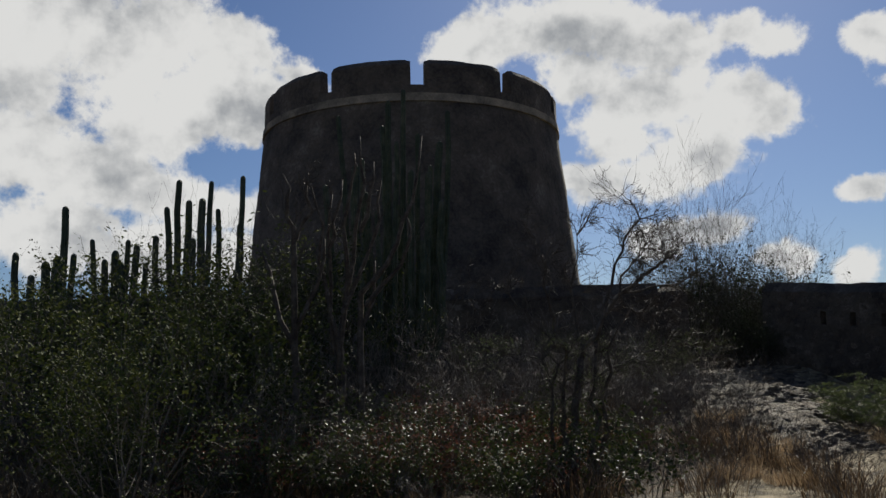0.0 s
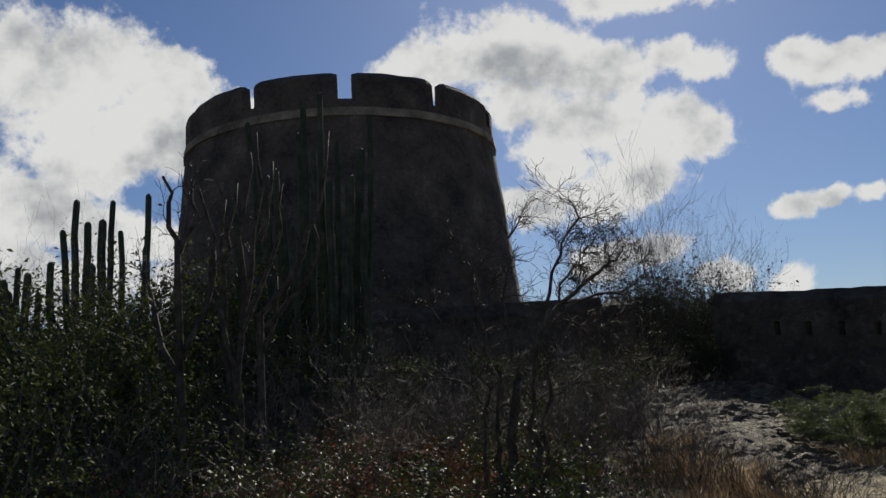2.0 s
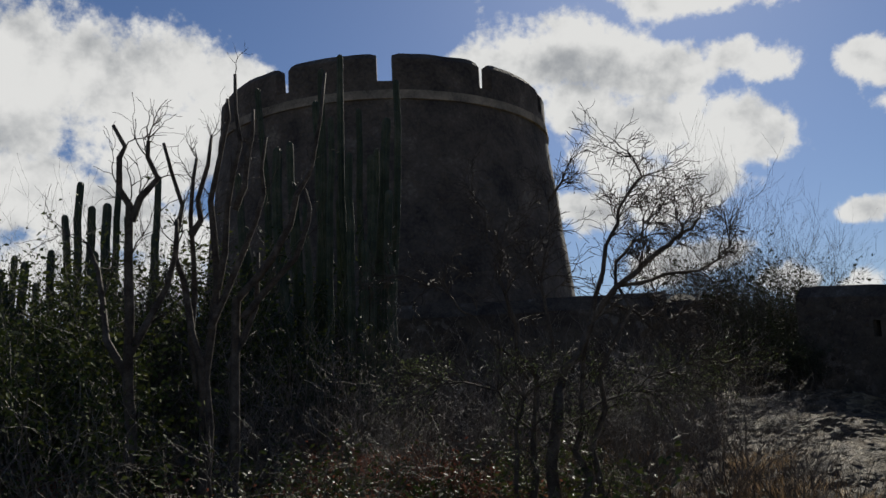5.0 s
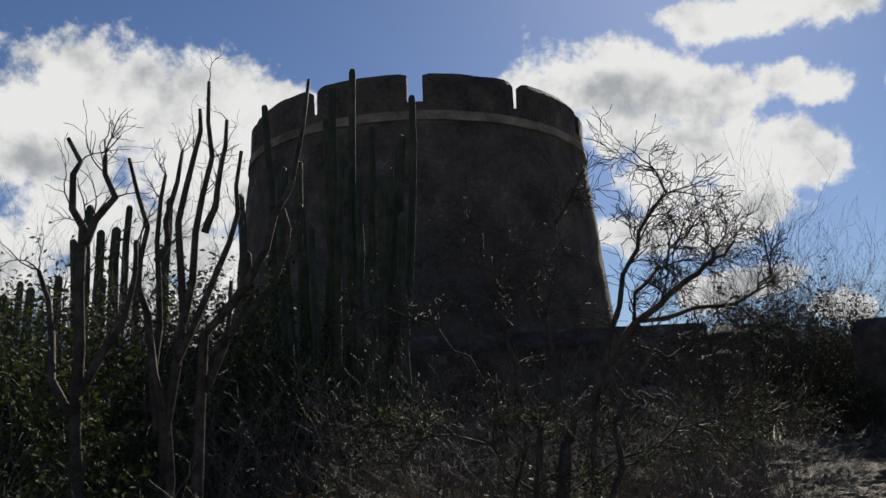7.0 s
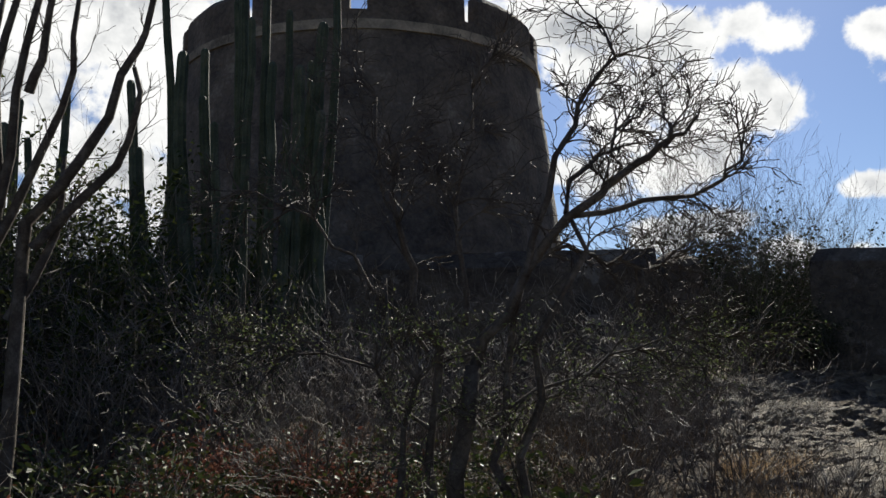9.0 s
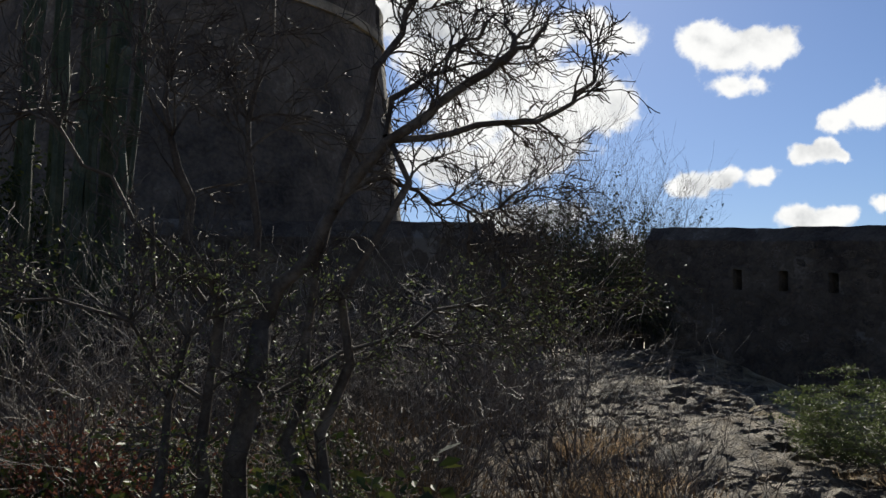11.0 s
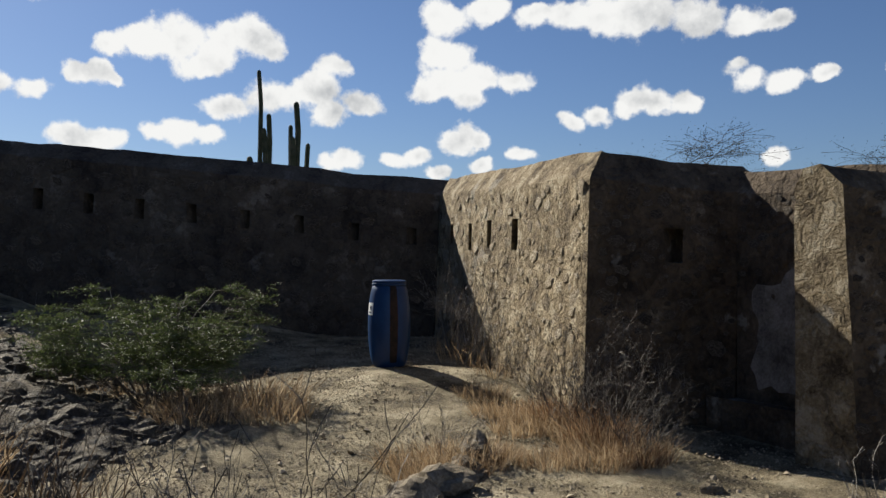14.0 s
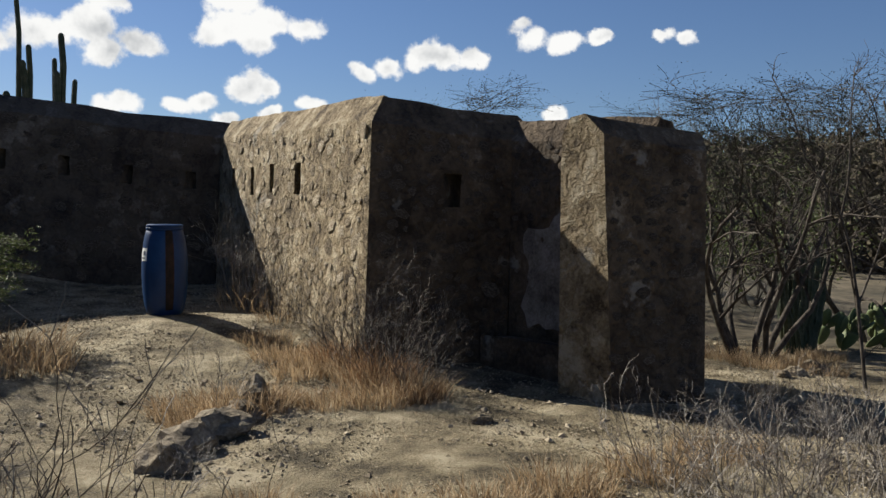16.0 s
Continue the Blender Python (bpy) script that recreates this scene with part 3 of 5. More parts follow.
# ---- tower ----
TC, TR = Vector((-1.9, 36.25, 0)), 6.68


def tower_ring(phi, z, grow=0.0):
    """A place on the tower's skin; phi 0 faces the approach."""
    r = TR + grow + 0.105 * max(0.0, 11.8 - z)
    return Vector((TC.x + r * math.sin(phi), TC.y - r * math.cos(phi), z))


def build_tower():
    t = thing("tower", (TC.x, TC.y, 0), "round dark stone watchtower with a crenellated parapet", "tower")
    inv = Vector((TC.x, TC.y, 0))
    n, zs = 180, [1.0] + list(np.arange(1.4, 11.6, 0.3)) + [11.78]
    verts, faces = [], []
    for z in zs:
        for i in range(n):
            phi = 2 * math.pi * i / n
            w = 0.05 * noise.noise(Vector((math.sin(phi) * 4, math.cos(phi) * 4, z * 0.7))) + 0.03 * noise.noise(Vector((math.sin(phi) * 15, math.cos(phi) * 15, z * 3)))
            verts.append(tower_ring(phi, z, w) - inv)
    for j in range(len(zs) - 1):
        for i in range(n):
            k = (i + 1) % n
            faces.append((j * n + i, j * n + k, (j + 1) * n + k, (j + 1) * n + i))
    part("shaft", (verts, faces), M_TOWER, t, smooth=True)

    def band(name, z0, z1, g0, g1, depth, mat, label=""):
        v, f = [], []
        for i in range(n):
            phi = 2 * math.pi * i / n
            w = 0.025 * noise.noise(Vector((math.sin(phi) * 12, math.cos(phi) * 12, z0)))
            v += [tower_ring(phi, z0, g0 + w) - inv, tower_ring(phi, z1, g1 + w) - inv, tower_ring(phi, z1, g1 - depth) - inv, tower_ring(phi, z0, g0 - depth) - inv]
        for i in range(n):
            k = (i + 1) % n
            for q in range(4):
                f.append((i * 4 + q, k * 4 + q, k * 4 + (q + 1) % 4, i * 4 + (q + 1) % 4))
        return part(name, (v, f), mat, t, label)

    band("ledge", 11.78, 12.1, 0.08, 0.05, 0.6, M_LEDGE, "pale weathered stone ledge")
    band("parapet", 12.1, 12.44, -0.02, -0.02, 1.0, M_TOWER)
    roof = [tower_ring(2 * math.pi * i / n, 12.15, -0.8) - inv for i in range(n)]
    part("roof_deck", (roof, [tuple(range(n))]), M_TOWER, t)
    for k in range(11):
        a0, a1 = radians(4.1 + 360 / 11 * k + 2.35), radians(4.1 + 360 / 11 * (k + 1) - 2.35)
        v, f, m = [], [], 14
        for i in range(m + 1):
            phi = a0 + (a1 - a0) * i / m
            end = 0.0 if 0 < i < m else -0.06
            w = 0.03 * noise.noise(Vector((math.sin(phi) * 9, math.cos(phi) * 9, k)))
            for g, z in ((-0.02, 12.44), (-0.03 + w, 13.28 + end), (-0.2, 13.5 + end + w), (-0.5, 13.48 + end), (-0.55, 12.44)):
                v.append(tower_ring(phi, z, g) - inv)
        for i in range(m):
            for q in range(4):
                f.append((i * 5 + q, (i + 1) * 5 + q, (i + 1) * 5 + q + 1, i * 5 + q + 1))
        f += [(0, 1, 2, 3, 4), tuple(m * 5 + q for q in (4, 3, 2, 1, 0))]
        part("merlon", (v, f), M_TOWER, t)


build_tower()


# ---- growing things ----
UP = Vector((0, 0, 1))


def grow(rng, p, d, length, r, level, last, out, gnarl=0.25, kids=4, spread=0.8, lift=0.05, segs=6, shrink=0.6, tip=0.35):
    """A branch as a bent line, with its side branches; out gathers (level, points, radius at the foot, radius at the tip)."""
    pts = [p.copy()]
    d = d.normalized()
    ways = []
    for _ in range(segs):
        d = (d + Vector((rng.uniform(-1, 1), rng.uniform(-1, 1), rng.uniform(-1, 1))) * gnarl + UP * lift).normalized()
        p = p + d * (length / segs)
        pts.append(p.copy())
        ways.append(d.copy())
    out.append((level, pts, r, r * tip))
    if level < last:
        for k in range(kids):
            i = rng.randint(max(1, segs // 3), segs)
            w = ways[i - 1]
            side = w.cross(Vector((rng.uniform(-1, 1), rng.uniform(-1, 1), rng.uniform(-1, 1)))).normalized()
            nd = (w + side * spread * rng.uniform(0.6, 1.3)).normalized()
            f = 1 - (1 - tip) * i / segs
            grow(rng, pts[i], nd, length * shrink * rng.uniform(0.65, 1.2), r * f * 0.7, level + 1, last, out, gnarl, max(2, kids - (0 if level else 1)), spread, lift, max(3, segs - 1), shrink, tip)


def tubes(lines, sides=4, least=0.0015):
    """Vertices and faces of tapered tubes along bent lines."""
    verts, faces = [], []
    for _, pts, r0, r1 in lines:
        n = len(pts)
        base = len(verts)
        ref = Vector((0.3, 0.5, 0.81))
        for i, p in enumerate(pts):
            w = (pts[min(i + 1, n - 1)] - pts[max(i - 1, 0)]).normalized()
            u = w.cross(ref)
            if u.length < 0.05:
                u = w.cross(Vector((1, 0, 0)))
            u.normalize()
            v = w.cross(u)
            r = max(least, r0 + (r1 - r0) * i / (n - 1))
            for k in range(sides):
                a = 2 * math.pi * k / sides
                verts.append(p + u * (r * math.cos(a)) + v * (r * math.sin(a)))
        for i in range(n - 1):
            for k in range(sides):
                q = (k + 1) % sides
                faces.append((base + i * sides + k, base + i * sides + q, base + (i + 1) * sides + q, base + (i + 1) * sides + k))
        faces.append(tuple(base + (n - 1) * sides + k for k in range(sides)))
    return verts, faces


def leaves_on(rng, lines, count, size, scatter=0.05, long=2.0, droop=0.2):
    """Small bent leaves, each of two faces, set along the given lines."""
    verts, faces = [], []
    for _ in range(count):
        _, pts, _, _ = rng.choice(lines)
        i = rng.randrange(1, len(pts))
        p = pts[i - 1].lerp(pts[i], rng.random()) + Vector((rng.gauss(0, 1), rng.gauss(0, 1), rng.gauss(0, 1))) * scatter
        d = Vector((rng.uniform(-1, 1), rng.uniform(-1, 1), rng.uniform(-0.6, 0.8) - droop)).normalized()
        s = d.cross(Vector((rng.uniform(-1, 1), rng.uniform(-1, 1), rng.uniform(-1, 1)))).normalized()
        z = size * rng.uniform(0.6, 1.4)
        b = len(verts)
        mid = p + d * z * long * 0.5 + UP * z * 0.12
        verts += [p, mid + s * z * 0.45, p + d * z * long, mid - s * z * 0.45]
        faces += [(b, b + 1, b + 2), (b, b + 2, b + 3)]
    return verts, faces


def blades(rng, count, radius, height, width, lean=0.5, patch=1.0):
    """Grass blades, bent, in a round tuft."""
    verts, faces = [], []
    for _ in range(count):
        a, q = rng.uniform(0, 2 * math.pi), radius * math.sqrt(rng.random())
        p = Vector((math.cos(a) * q * patch, math.sin(a) * q, -0.03))
        d = Vector((math.cos(a) * lean * rng.random() + rng.gauss(0, 0.25), math.sin(a) * lean * rng.random() + rng.gauss(0, 0.25), 1)).normalized()
        h = height * rng.uniform(0.35, 1.1)
        s = d.cross(Vector((rng.uniform(-1, 1), rng.uniform(-1, 1), 0.1))).normalized() * width * rng.uniform(0.6, 1.4)
        m = p + d * h * 0.55
        e = p + d * h + Vector((d.x, d.y, -0.3)) * h * rng.uniform(0.1, 0.5)
        b = len(verts)
        verts += [p - s, p + s, m + s * 0.8, m - s * 0.8, e]
        faces += [(b, b + 1, b + 2, b + 3), (b + 3, b + 2, b + 4)]
    return verts, faces


def shrub(name, at, seed, label, category, stems=9, height=1.5, wide=0.9, leaf=None, leaf_size=0.02, leaf_count=1500, group="", twig=None, last=2, kids=4, thick=0.012, gnarl=0.25, lift=0.05, straw=0, scatter=0.05, shrink=0.55, grass=None):
    """A many-stemmed bush: stems, twigs and, if any, leaves."""
    rng = random.Random(seed)
    lines = []
    for k in range(stems):
        a = 2 * math.pi * (k + rng.random()) / stems
        d = Vector((math.cos(a) * wide * rng.uniform(0.3, 1), math.sin(a) * wide * rng.uniform(0.3, 1), 1))
        grow(rng, Vector((math.cos(a) * 0.06, math.sin(a) * 0.06, -0.05)), d, height * rng.uniform(0.6, 0.85), thick * rng.uniform(0.7, 1.2), 0, last, lines, gnarl, kids, 0.8, lift, 6, shrink)
    t = thing(name, at, label, category, group)
    fine_lines = [q for q in lines if q[0] > 0]
    if thick > 0.0065:
        for q in lines:
            if q[0] == 0:
                part("stem", tubes([q], 5), twig or M_TWIG, t)
    tagged(part("twig_tangle", tubes(fine_lines if thick > 0.0065 else lines, 3, 0.0013), twig or M_TWIG, t), kind="stuff")
    if leaf:
        tagged(part("foliage", leaves_on(rng, fine_lines, leaf_count, leaf_size, scatter), leaf, t), kind="stuff")
    if straw:
        tagged(part("grass", blades(rng, straw, 0.35, 0.4, 0.004), grass or M_STRAW, t), kind="stuff")
    return t


def cactus_stem(path, radius, ribs=8, taper=0.75):
    """A ribbed column along a bent line, with a rounded top."""
    verts, faces = [], []
    n = len(path)
    tops = [(f, math.sqrt(max(0.02, 1 - f * f))) for f in (0.35, 0.65, 0.85, 0.97)]
    w = (path[-1] - path[-2]).normalized()
    r_end = radius * taper
    rings = [(p, radius * (1 + (taper - 1) * i / (n - 1)) * (0.85 if i == 0 else 1)) for i, p in enumerate(path)] + [(path[-1] + w * r_end * 1.3 * f, r_end * g) for f, g in tops]
    m = ribs * 2
    for i, (p, r) in enumerate(rings):
        d = (rings[min(i + 1, len(rings) - 1)][0] - rings[max(i - 1, 0)][0]).normalized()
        u = d.cross(Vector((0, 1, 0.1))).normalized()
        v = d.cross(u)
        for k in range(m):
            a = 2 * math.pi * k / m
            q = r * (1.0 if k % 2 == 0 else 0.8)
            verts.append(p + u * (q * math.cos(a)) + v * (q * math.sin(a)))
    for i in range(len(rings) - 1):
        for k in range(m):
            q = (k + 1) % m
            faces.append((i * m + k, i * m + q, (i + 1) * m + q, (i + 1) * m + k))
    faces.append(tuple((len(rings) - 1) * m + k for k in range(m)))
    return verts, faces


def cactus(name, at, seed, stems, label, group="", radius=0.09, low=0.35, size=1.0):
    """A cluster of columns; stems: (x, y, z of the top) from its foot."""
    rng = random.Random(seed)
    t = thing(name, at, label, "cactus", group, size=size)
    for x, y, z in stems:
        pts = []
        wave = rng.uniform(-0.04, 0.04)
        foot = Vector((x * 0.25, y * 0.25, -0.15))
        for i in range(9):
            f = i / 8
            out = min(1.0, f / max(0.12, low * rng.uniform(0.9, 1.1)))
            bend = out ** 0.8
            bend = 0.72 * bend + 0.28 * f
            pts.append(Vector((foot.x + (x - foot.x) * bend + wave * math.sin(f * 5 + x * 9) + rng.gauss(0, 0.01), foot.y + (y - foot.y) * bend + rng.gauss(0, 0.012), -0.15 + (z + 0.15) * f)))
        part("stem", cactus_stem(pts, radius * rng.uniform(0.75, 1.2), rng.choice((7, 8, 9))), M_CACTUS, t)
    return t


def on(x, y, dz=0.0):
    return (x, y, lie(x, y) + dz)


# the spreading thorn tree beside the walk
def thorn_tree():
    rng = random.Random(5)
    t = thing("thorn_tree", (1.12, 9.45, -0.26), "bare spreading thorn tree with a few green leaves", "tree", size=1.5)
    foot = Vector((1.22, 8.05, 0.352))

    def limb(points, r0, r1, twigs=6, long=0.25):
        twigs = twigs * 2 if long > 0.22 else twigs
        pts = [Vector(p) - foot for p in points]
        bent = [pts[0]]
        for a, b in zip(pts, pts[1:]):
            for f in (0.33, 0.66, 1.0):
                j = 0.07 * (b - a).length
                bent.append(a.lerp(b, f) + (Vector((rng.gauss(0, j), rng.gauss(0, j), rng.gauss(0, j))) if f < 1 else Vector()))
        out = []
        for k in range(twigs):
            i = rng.randint(len(bent) // 3, len(bent) - 1)
            w = (bent[i] - bent[i - 1]).normalized()
            side = w.cross(Vector((rng.uniform(-1, 1), rng.uniform(-1, 1), rng.uniform(-1, 1)))).normalized()
            grow(rng, bent[i], w + side * 0.9, long * rng.uniform(0.6, 1.3), 0.0055, 1, 3, out, 0.36, 5, 0.9, 0.0, 6, 0.62)
        part("limb", tubes([(0, bent, r0 * (1.15 if bent[0].z < 0.5 else 0.66), r1 * 0.62)], 7), M_BARK, t, smooth=True)
        return out

    fine_lines = []
    g = foot.z - 0.1
    part("trunk", tubes([(0, [Vector(p) - foot for p in ((1.22, 8.05, g), (1.16, 8.06, g + 0.3), (1.21, 8.05, g + 0.6), (1.2, 8.07, 1.2), (1.25, 8.05, 1.42), (1.28, 8.07, 1.64))], 0.046, 0.034)], 8), M_BARK, t, smooth=True)
    for line, r in ((((1.15, 8.07, g), (1.07, 8.08, g + 0.5), (1.11, 8.06, 1.15), (1.13, 8.07, 1.55)), 0.036), (((1.28, 8.04, g), (1.36, 8.05, 0.9), (1.41, 8.08, 1.4), (1.5, 8.05, 2.02)), 0.03), (((1.1, 8.02, g), (0.98, 8.0, 0.9), (1.0, 8.04, 1.4), (0.93, 8.06, 2.0)), 0.02), (((1.32, 8.1, g), (1.5, 8.14, 0.95), (1.56, 8.1, 1.5), (1.68, 8.05, 2.25)), 0.028)):
        fine_lines += limb(line, r, r * 0.6, 5)
    fine_lines += limb([(1.28, 8.07, 1.6), (1.47, 8.06, 1.95), (1.67, 8.04, 2.23), (1.95, 7.99, 2.44), (2.08, 7.94, 2.53), (2.09, 7.96, 2.6)], 0.04, 0.014, 9)
    fine_lines += limb([(2.06, 7.96, 2.5), (2.14, 7.94, 2.55), (2.19, 7.92, 2.62)], 0.016, 0.01, 1, 0.12)
    fine_lines += limb([(1.69, 8.04, 2.24), (1.97, 7.99, 2.29), (2.23, 7.92, 2.33), (2.34, 7.88, 2.42), (2.34, 7.9, 2.56)], 0.02, 0.006, 12, 0.15)
    fine_lines += limb([(1.5, 8.05, 2.0), (1.64, 8.1, 2.5), (1.76, 8.2, 2.75), (1.92, 8.15, 2.95), (1.88, 8.2, 3.1)], 0.026, 0.008, 9)
    fine_lines += limb([(1.67, 8.04, 2.25), (1.85, 8.3, 2.55), (2.0, 8.45, 2.7), (2.12, 8.5, 2.85)], 0.02, 0.007, 8)
    fine_lines += limb([(1.6, 8.05, 2.1), (1.8, 8.2, 2.1), (2.0, 8.3, 2.05), (2.2, 8.4, 2.1)], 0.014, 0.004, 9)
    fine_lines += limb([(1.13, 8.07, 1.5), (1.05, 8.06, 2.03), (0.96, 8.05, 2.33), (0.9, 8.04, 2.75)], 0.03, 0.008, 10)
    fine_lines += limb([(1.1, 8.05, 1.7), (0.8, 8.1, 2.1), (0.55, 8.1, 2.3), (0.3, 8.2, 2.4)], 0.014, 0.005, 9)
    fine_lines += limb([(1.25, 8.05, 1.8), (1.22, 8.1, 2.3), (1.3, 8.1, 2.8)], 0.022, 0.007, 8)
    fine_lines += limb([(1.1, 8.05, 1.4), (0.7, 7.9, 1.7), (0.4, 7.8, 1.75)], 0.012, 0.004, 8)
    fine_lines += limb([(1.3, 8.05, 1.4), (1.75, 8.1, 1.6), (2.1, 8.2, 1.75), (2.4, 8.3, 1.75)], 0.013, 0.004, 12)
    tagged(part("twig_tangle", tubes(fine_lines, 3, 0.0018), M_BARK, t), kind="stuff")
    some = [q for q in fine_lines if q[1][0].z < 1.5]
    tagged(part("foliage", leaves_on(rng, some, 6000, 0.0065, 0.02), M_LEAF_LIGHT, t), kind="stuff")


thorn_tree()


def forked_tree(name, at, seed, forks, label, twigs=8, r=0.055, size=1.0):
    """A dead tree of thick forked limbs; forks: bent lines from its foot."""
    rng = random.Random(seed)
    t = thing(name, at, label, "tree", size=size)
    fine_lines = []
    for pts in forks:
        pts = [Vector(p) for p in pts]
        bent = [pts[0]]
        for a, b in zip(pts, pts[1:]):
            for f in (0.5, 1.0):
                bent.append(a.lerp(b, f) + Vector((rng.gauss(0, 0.025), rng.gauss(0, 0.025), rng.gauss(0, 0.02))))
        part("limb", tubes([(0, bent, r * (1 if pts[0].z < 0.5 else 0.62), r * 0.28)], 7), M_BARK, t, smooth=True)
        for k in range(twigs):
            i = rng.randint(1, len(bent) - 1)
            w = (bent[i] - bent[i - 1]).normalized()
            side = w.cross(Vector((rng.uniform(-1, 1), rng.uniform(-1, 1), rng.uniform(-1, 1)))).normalized()
            grow(rng, bent[i], w + side * 0.7, rng.uniform(0.16, 0.42), 0.006, 1, 2, fine_lines, 0.35, 4, 0.9, 0.03, 6, 0.6)
    tagged(part("twig_tangle", tubes(fine_lines, 3, 0.0018), M_BARK, t), kind="stuff")
    return t


forked_tree("dead_tree", (-2.3, 10.25, -0.07), 3, [
    [(0, 0, -0.1), (0.0, 0, 0.8), (0.03, 0.02, 1.5), (0.05, 0, 2.2), (-0.08, 0, 2.7), (-0.22, 0.05, 3.3), (-0.2, 0.1, 3.8), (-0.38, 0, 4.5)],
    [(0.0, 0, 1.9), (-0.06, 0.1, 2.9), (-0.12, 0.1, 3.7), (-0.05, 0.1, 4.4)],
    [(-0.1, 0.1, 3.5), (-0.02, 0.12, 3.9), (0.1, 0.1, 4.6)],
    [(0.14, 0, -0.1), (0.1, 0, 1.0), (0.06, 0, 2.0), (0.2, 0, 3.0), (0.16, 0, 3.8), (0.3, 0, 4.5), (0.27, 0, 4.95)],
    [(0.2, 0, 2.9), (0.4, -0.05, 3.7), (0.47, -0.05, 4.4), (0.4, -0.05, 5.2)],
    [(0.12, 0, 2.5), (0.45, 0.05, 3.3), (0.66, 0.05, 3.9), (0.72, 0.05, 4.5)],
    [(0.4, -0.05, 3.72), (0.5, -0.07, 3.95), (0.6, -0.1, 4.3), (0.62, -0.1, 4.75)],
    [(0.35, -0.1, -0.1), (0.36, -0.05, 1.2), (0.42, 0, 2.8), (0.8, 0, 3.2), (1.02, 0, 3.9), (1.2, 0.1, 4.2), (1.35, 0.1, 5.2)],
    [(0.45, 0, 2.6), (1.0, 0.1, 3.2), (1.16, 0.1, 3.6), (1.12, 0.1, 3.95)],
    [(0.3, 0, 2.1), (0.55, 0.1, 2.7), (0.62, 0.15, 3.3)],
], "dead grey tree with thick forked limbs", 9, 0.062)
forked_tree("dead_tree", (-2.88, 9.75, -0.12), 9, [
    [(0, 0, -0.1), (0.02, 0, 1.0), (0.05, 0, 1.8), (0.05, 0, 2.5), (0.0, 0, 2.8), (-0.04, 0, 3.05)],
    [(0.05, 0, 2.4), (0.15, 0, 2.7), (0.13, 0, 2.95)],
    [(0.03, 0, 1.5), (0.25, 0.1, 2.0), (0.3, 0.1, 2.4)],
    [(0.03, 0, 1.4), (-0.2, 0.1, 1.9), (-0.3, 0.15, 2.3)],
], "slender dead grey tree with forked tips", 10, 0.045, 1.5)

# cacti
gz = 1.281
cactus("columnar_cactus", (-1.61, 16.27, 1.14), 2, [(x, y, z - gz) for x, y, z in (
    (0.12, 0.05, 5.72), (-0.13, 0.05, 5.55), (-0.87, -0.1, 5.3), (0.75, 0.15, 5.4), (0.6, 0.1, 4.9), (-0.04, -0.2, 4.85), (0.2, -0.25, 4.4), (0.3, 0.1, 5.05), (0.45, -0.2, 4.35),
    (0.66, -0.1, 3.95), (-0.45, -0.15, 4.1), (-0.24, 0.2, 5.2), (-1.05, -0.5, 4.15), (-0.95, -0.45, 3.55), (-0.6, -0.35, 4.45), (-0.55, 0.2, 4.7), (0.35, -0.3, 3.35), (0.0, 0.3, 4.0), (0.48, 0.3, 4.6), (-0.3, -0.35, 3.8))],
    "tall many-stemmed columnar cactus before the tower", radius=0.062, size=1.5)
gz = 1.041
cactus("columnar_cactus", (-7.16, 19.43, 0.78), 4, [(x, y, z - gz) for x, y, z in ((-0.4, 0.1, 4.4), (-0.25, 0.12, 4.88), (-0.08, 0.1, 4.5), (0.2, 0.0, 4.5), (0.3, 0.1, 4.85), (0.45, 0.1, 4.35), (0.86, 0.2, 4.95), (0.78, 0.2, 4.1), (-0.6, 0.1, 3.9), (0.05, -0.1, 3.8))], "group of slim columnar cacti by the terrace wall", radius=0.07, size=1.5)
gz = 1.117
cactus("columnar_cactus", (-8.81, 18.98, 0.89), 6, [(x, y, z - gz) for x, y, z in ((0.12, 0.1, 3.8), (0.25, 0.1, 3.7), (-0.1, 0.1, 3.6), (-0.25, 0.0, 3.45), (0.4, 0.1, 3.4), (0.0, 0.0, 3.4), (-0.45, 0.05, 3.82))], "low cluster of columnar cacti by the terrace wall", radius=0.075, size=1.5)
gz = 1.167
cactus("columnar_cactus", (-10.09, 18.68, 0.97), 8, [(x, y, z - gz) for x, y, z in ((0.0, 0.0, 4.33), (-0.15, 0.1, 3.5), (0.14, 0.1, 3.55), (-0.6, 0.1, 3.2), (-0.3, 0.1, 3.4), (-0.9, 0.2, 3.6))], "slim columnar cactus with a tall central stem", radius=0.085, size=1.5)
gz = lie(13.6, 17.1)
cactus("columnar_cactus", (13.75, 16.95, gz), 10, [(x, y, z - gz) for x, y, z in ((-0.4, 0.4, 5.2), (-0.24, 0.24, 4.35), (-0.36, 0.28, 4.05), (0.12, -0.12, 4.6), (0.02, -0.06, 4.15), (0.0, -0.1, 3.9), (0.26, -0.26, 3.8), (-0.5, 0.5, 3.5))], "columnar cactus rising behind the long wall", radius=0.075, low=0.5)
cactus("columnar_cactus", on(11.95, 4.62), 12, [(-0.4, 0.1, 1.0), (-0.2, 0.0, 1.25), (0.0, 0.1, 1.45), (0.1, -0.1, 1.1), (0.3, -0.2, 1.3), (0.42, -0.3, 1.2), (-0.3, 0.2, 0.8), (0.2, 0.2, 0.95), (-0.55, 0.2, 1.1)], "low cluster of grey columnar cacti by the scrub", radius=0.085, low=0.6, size=0.85)


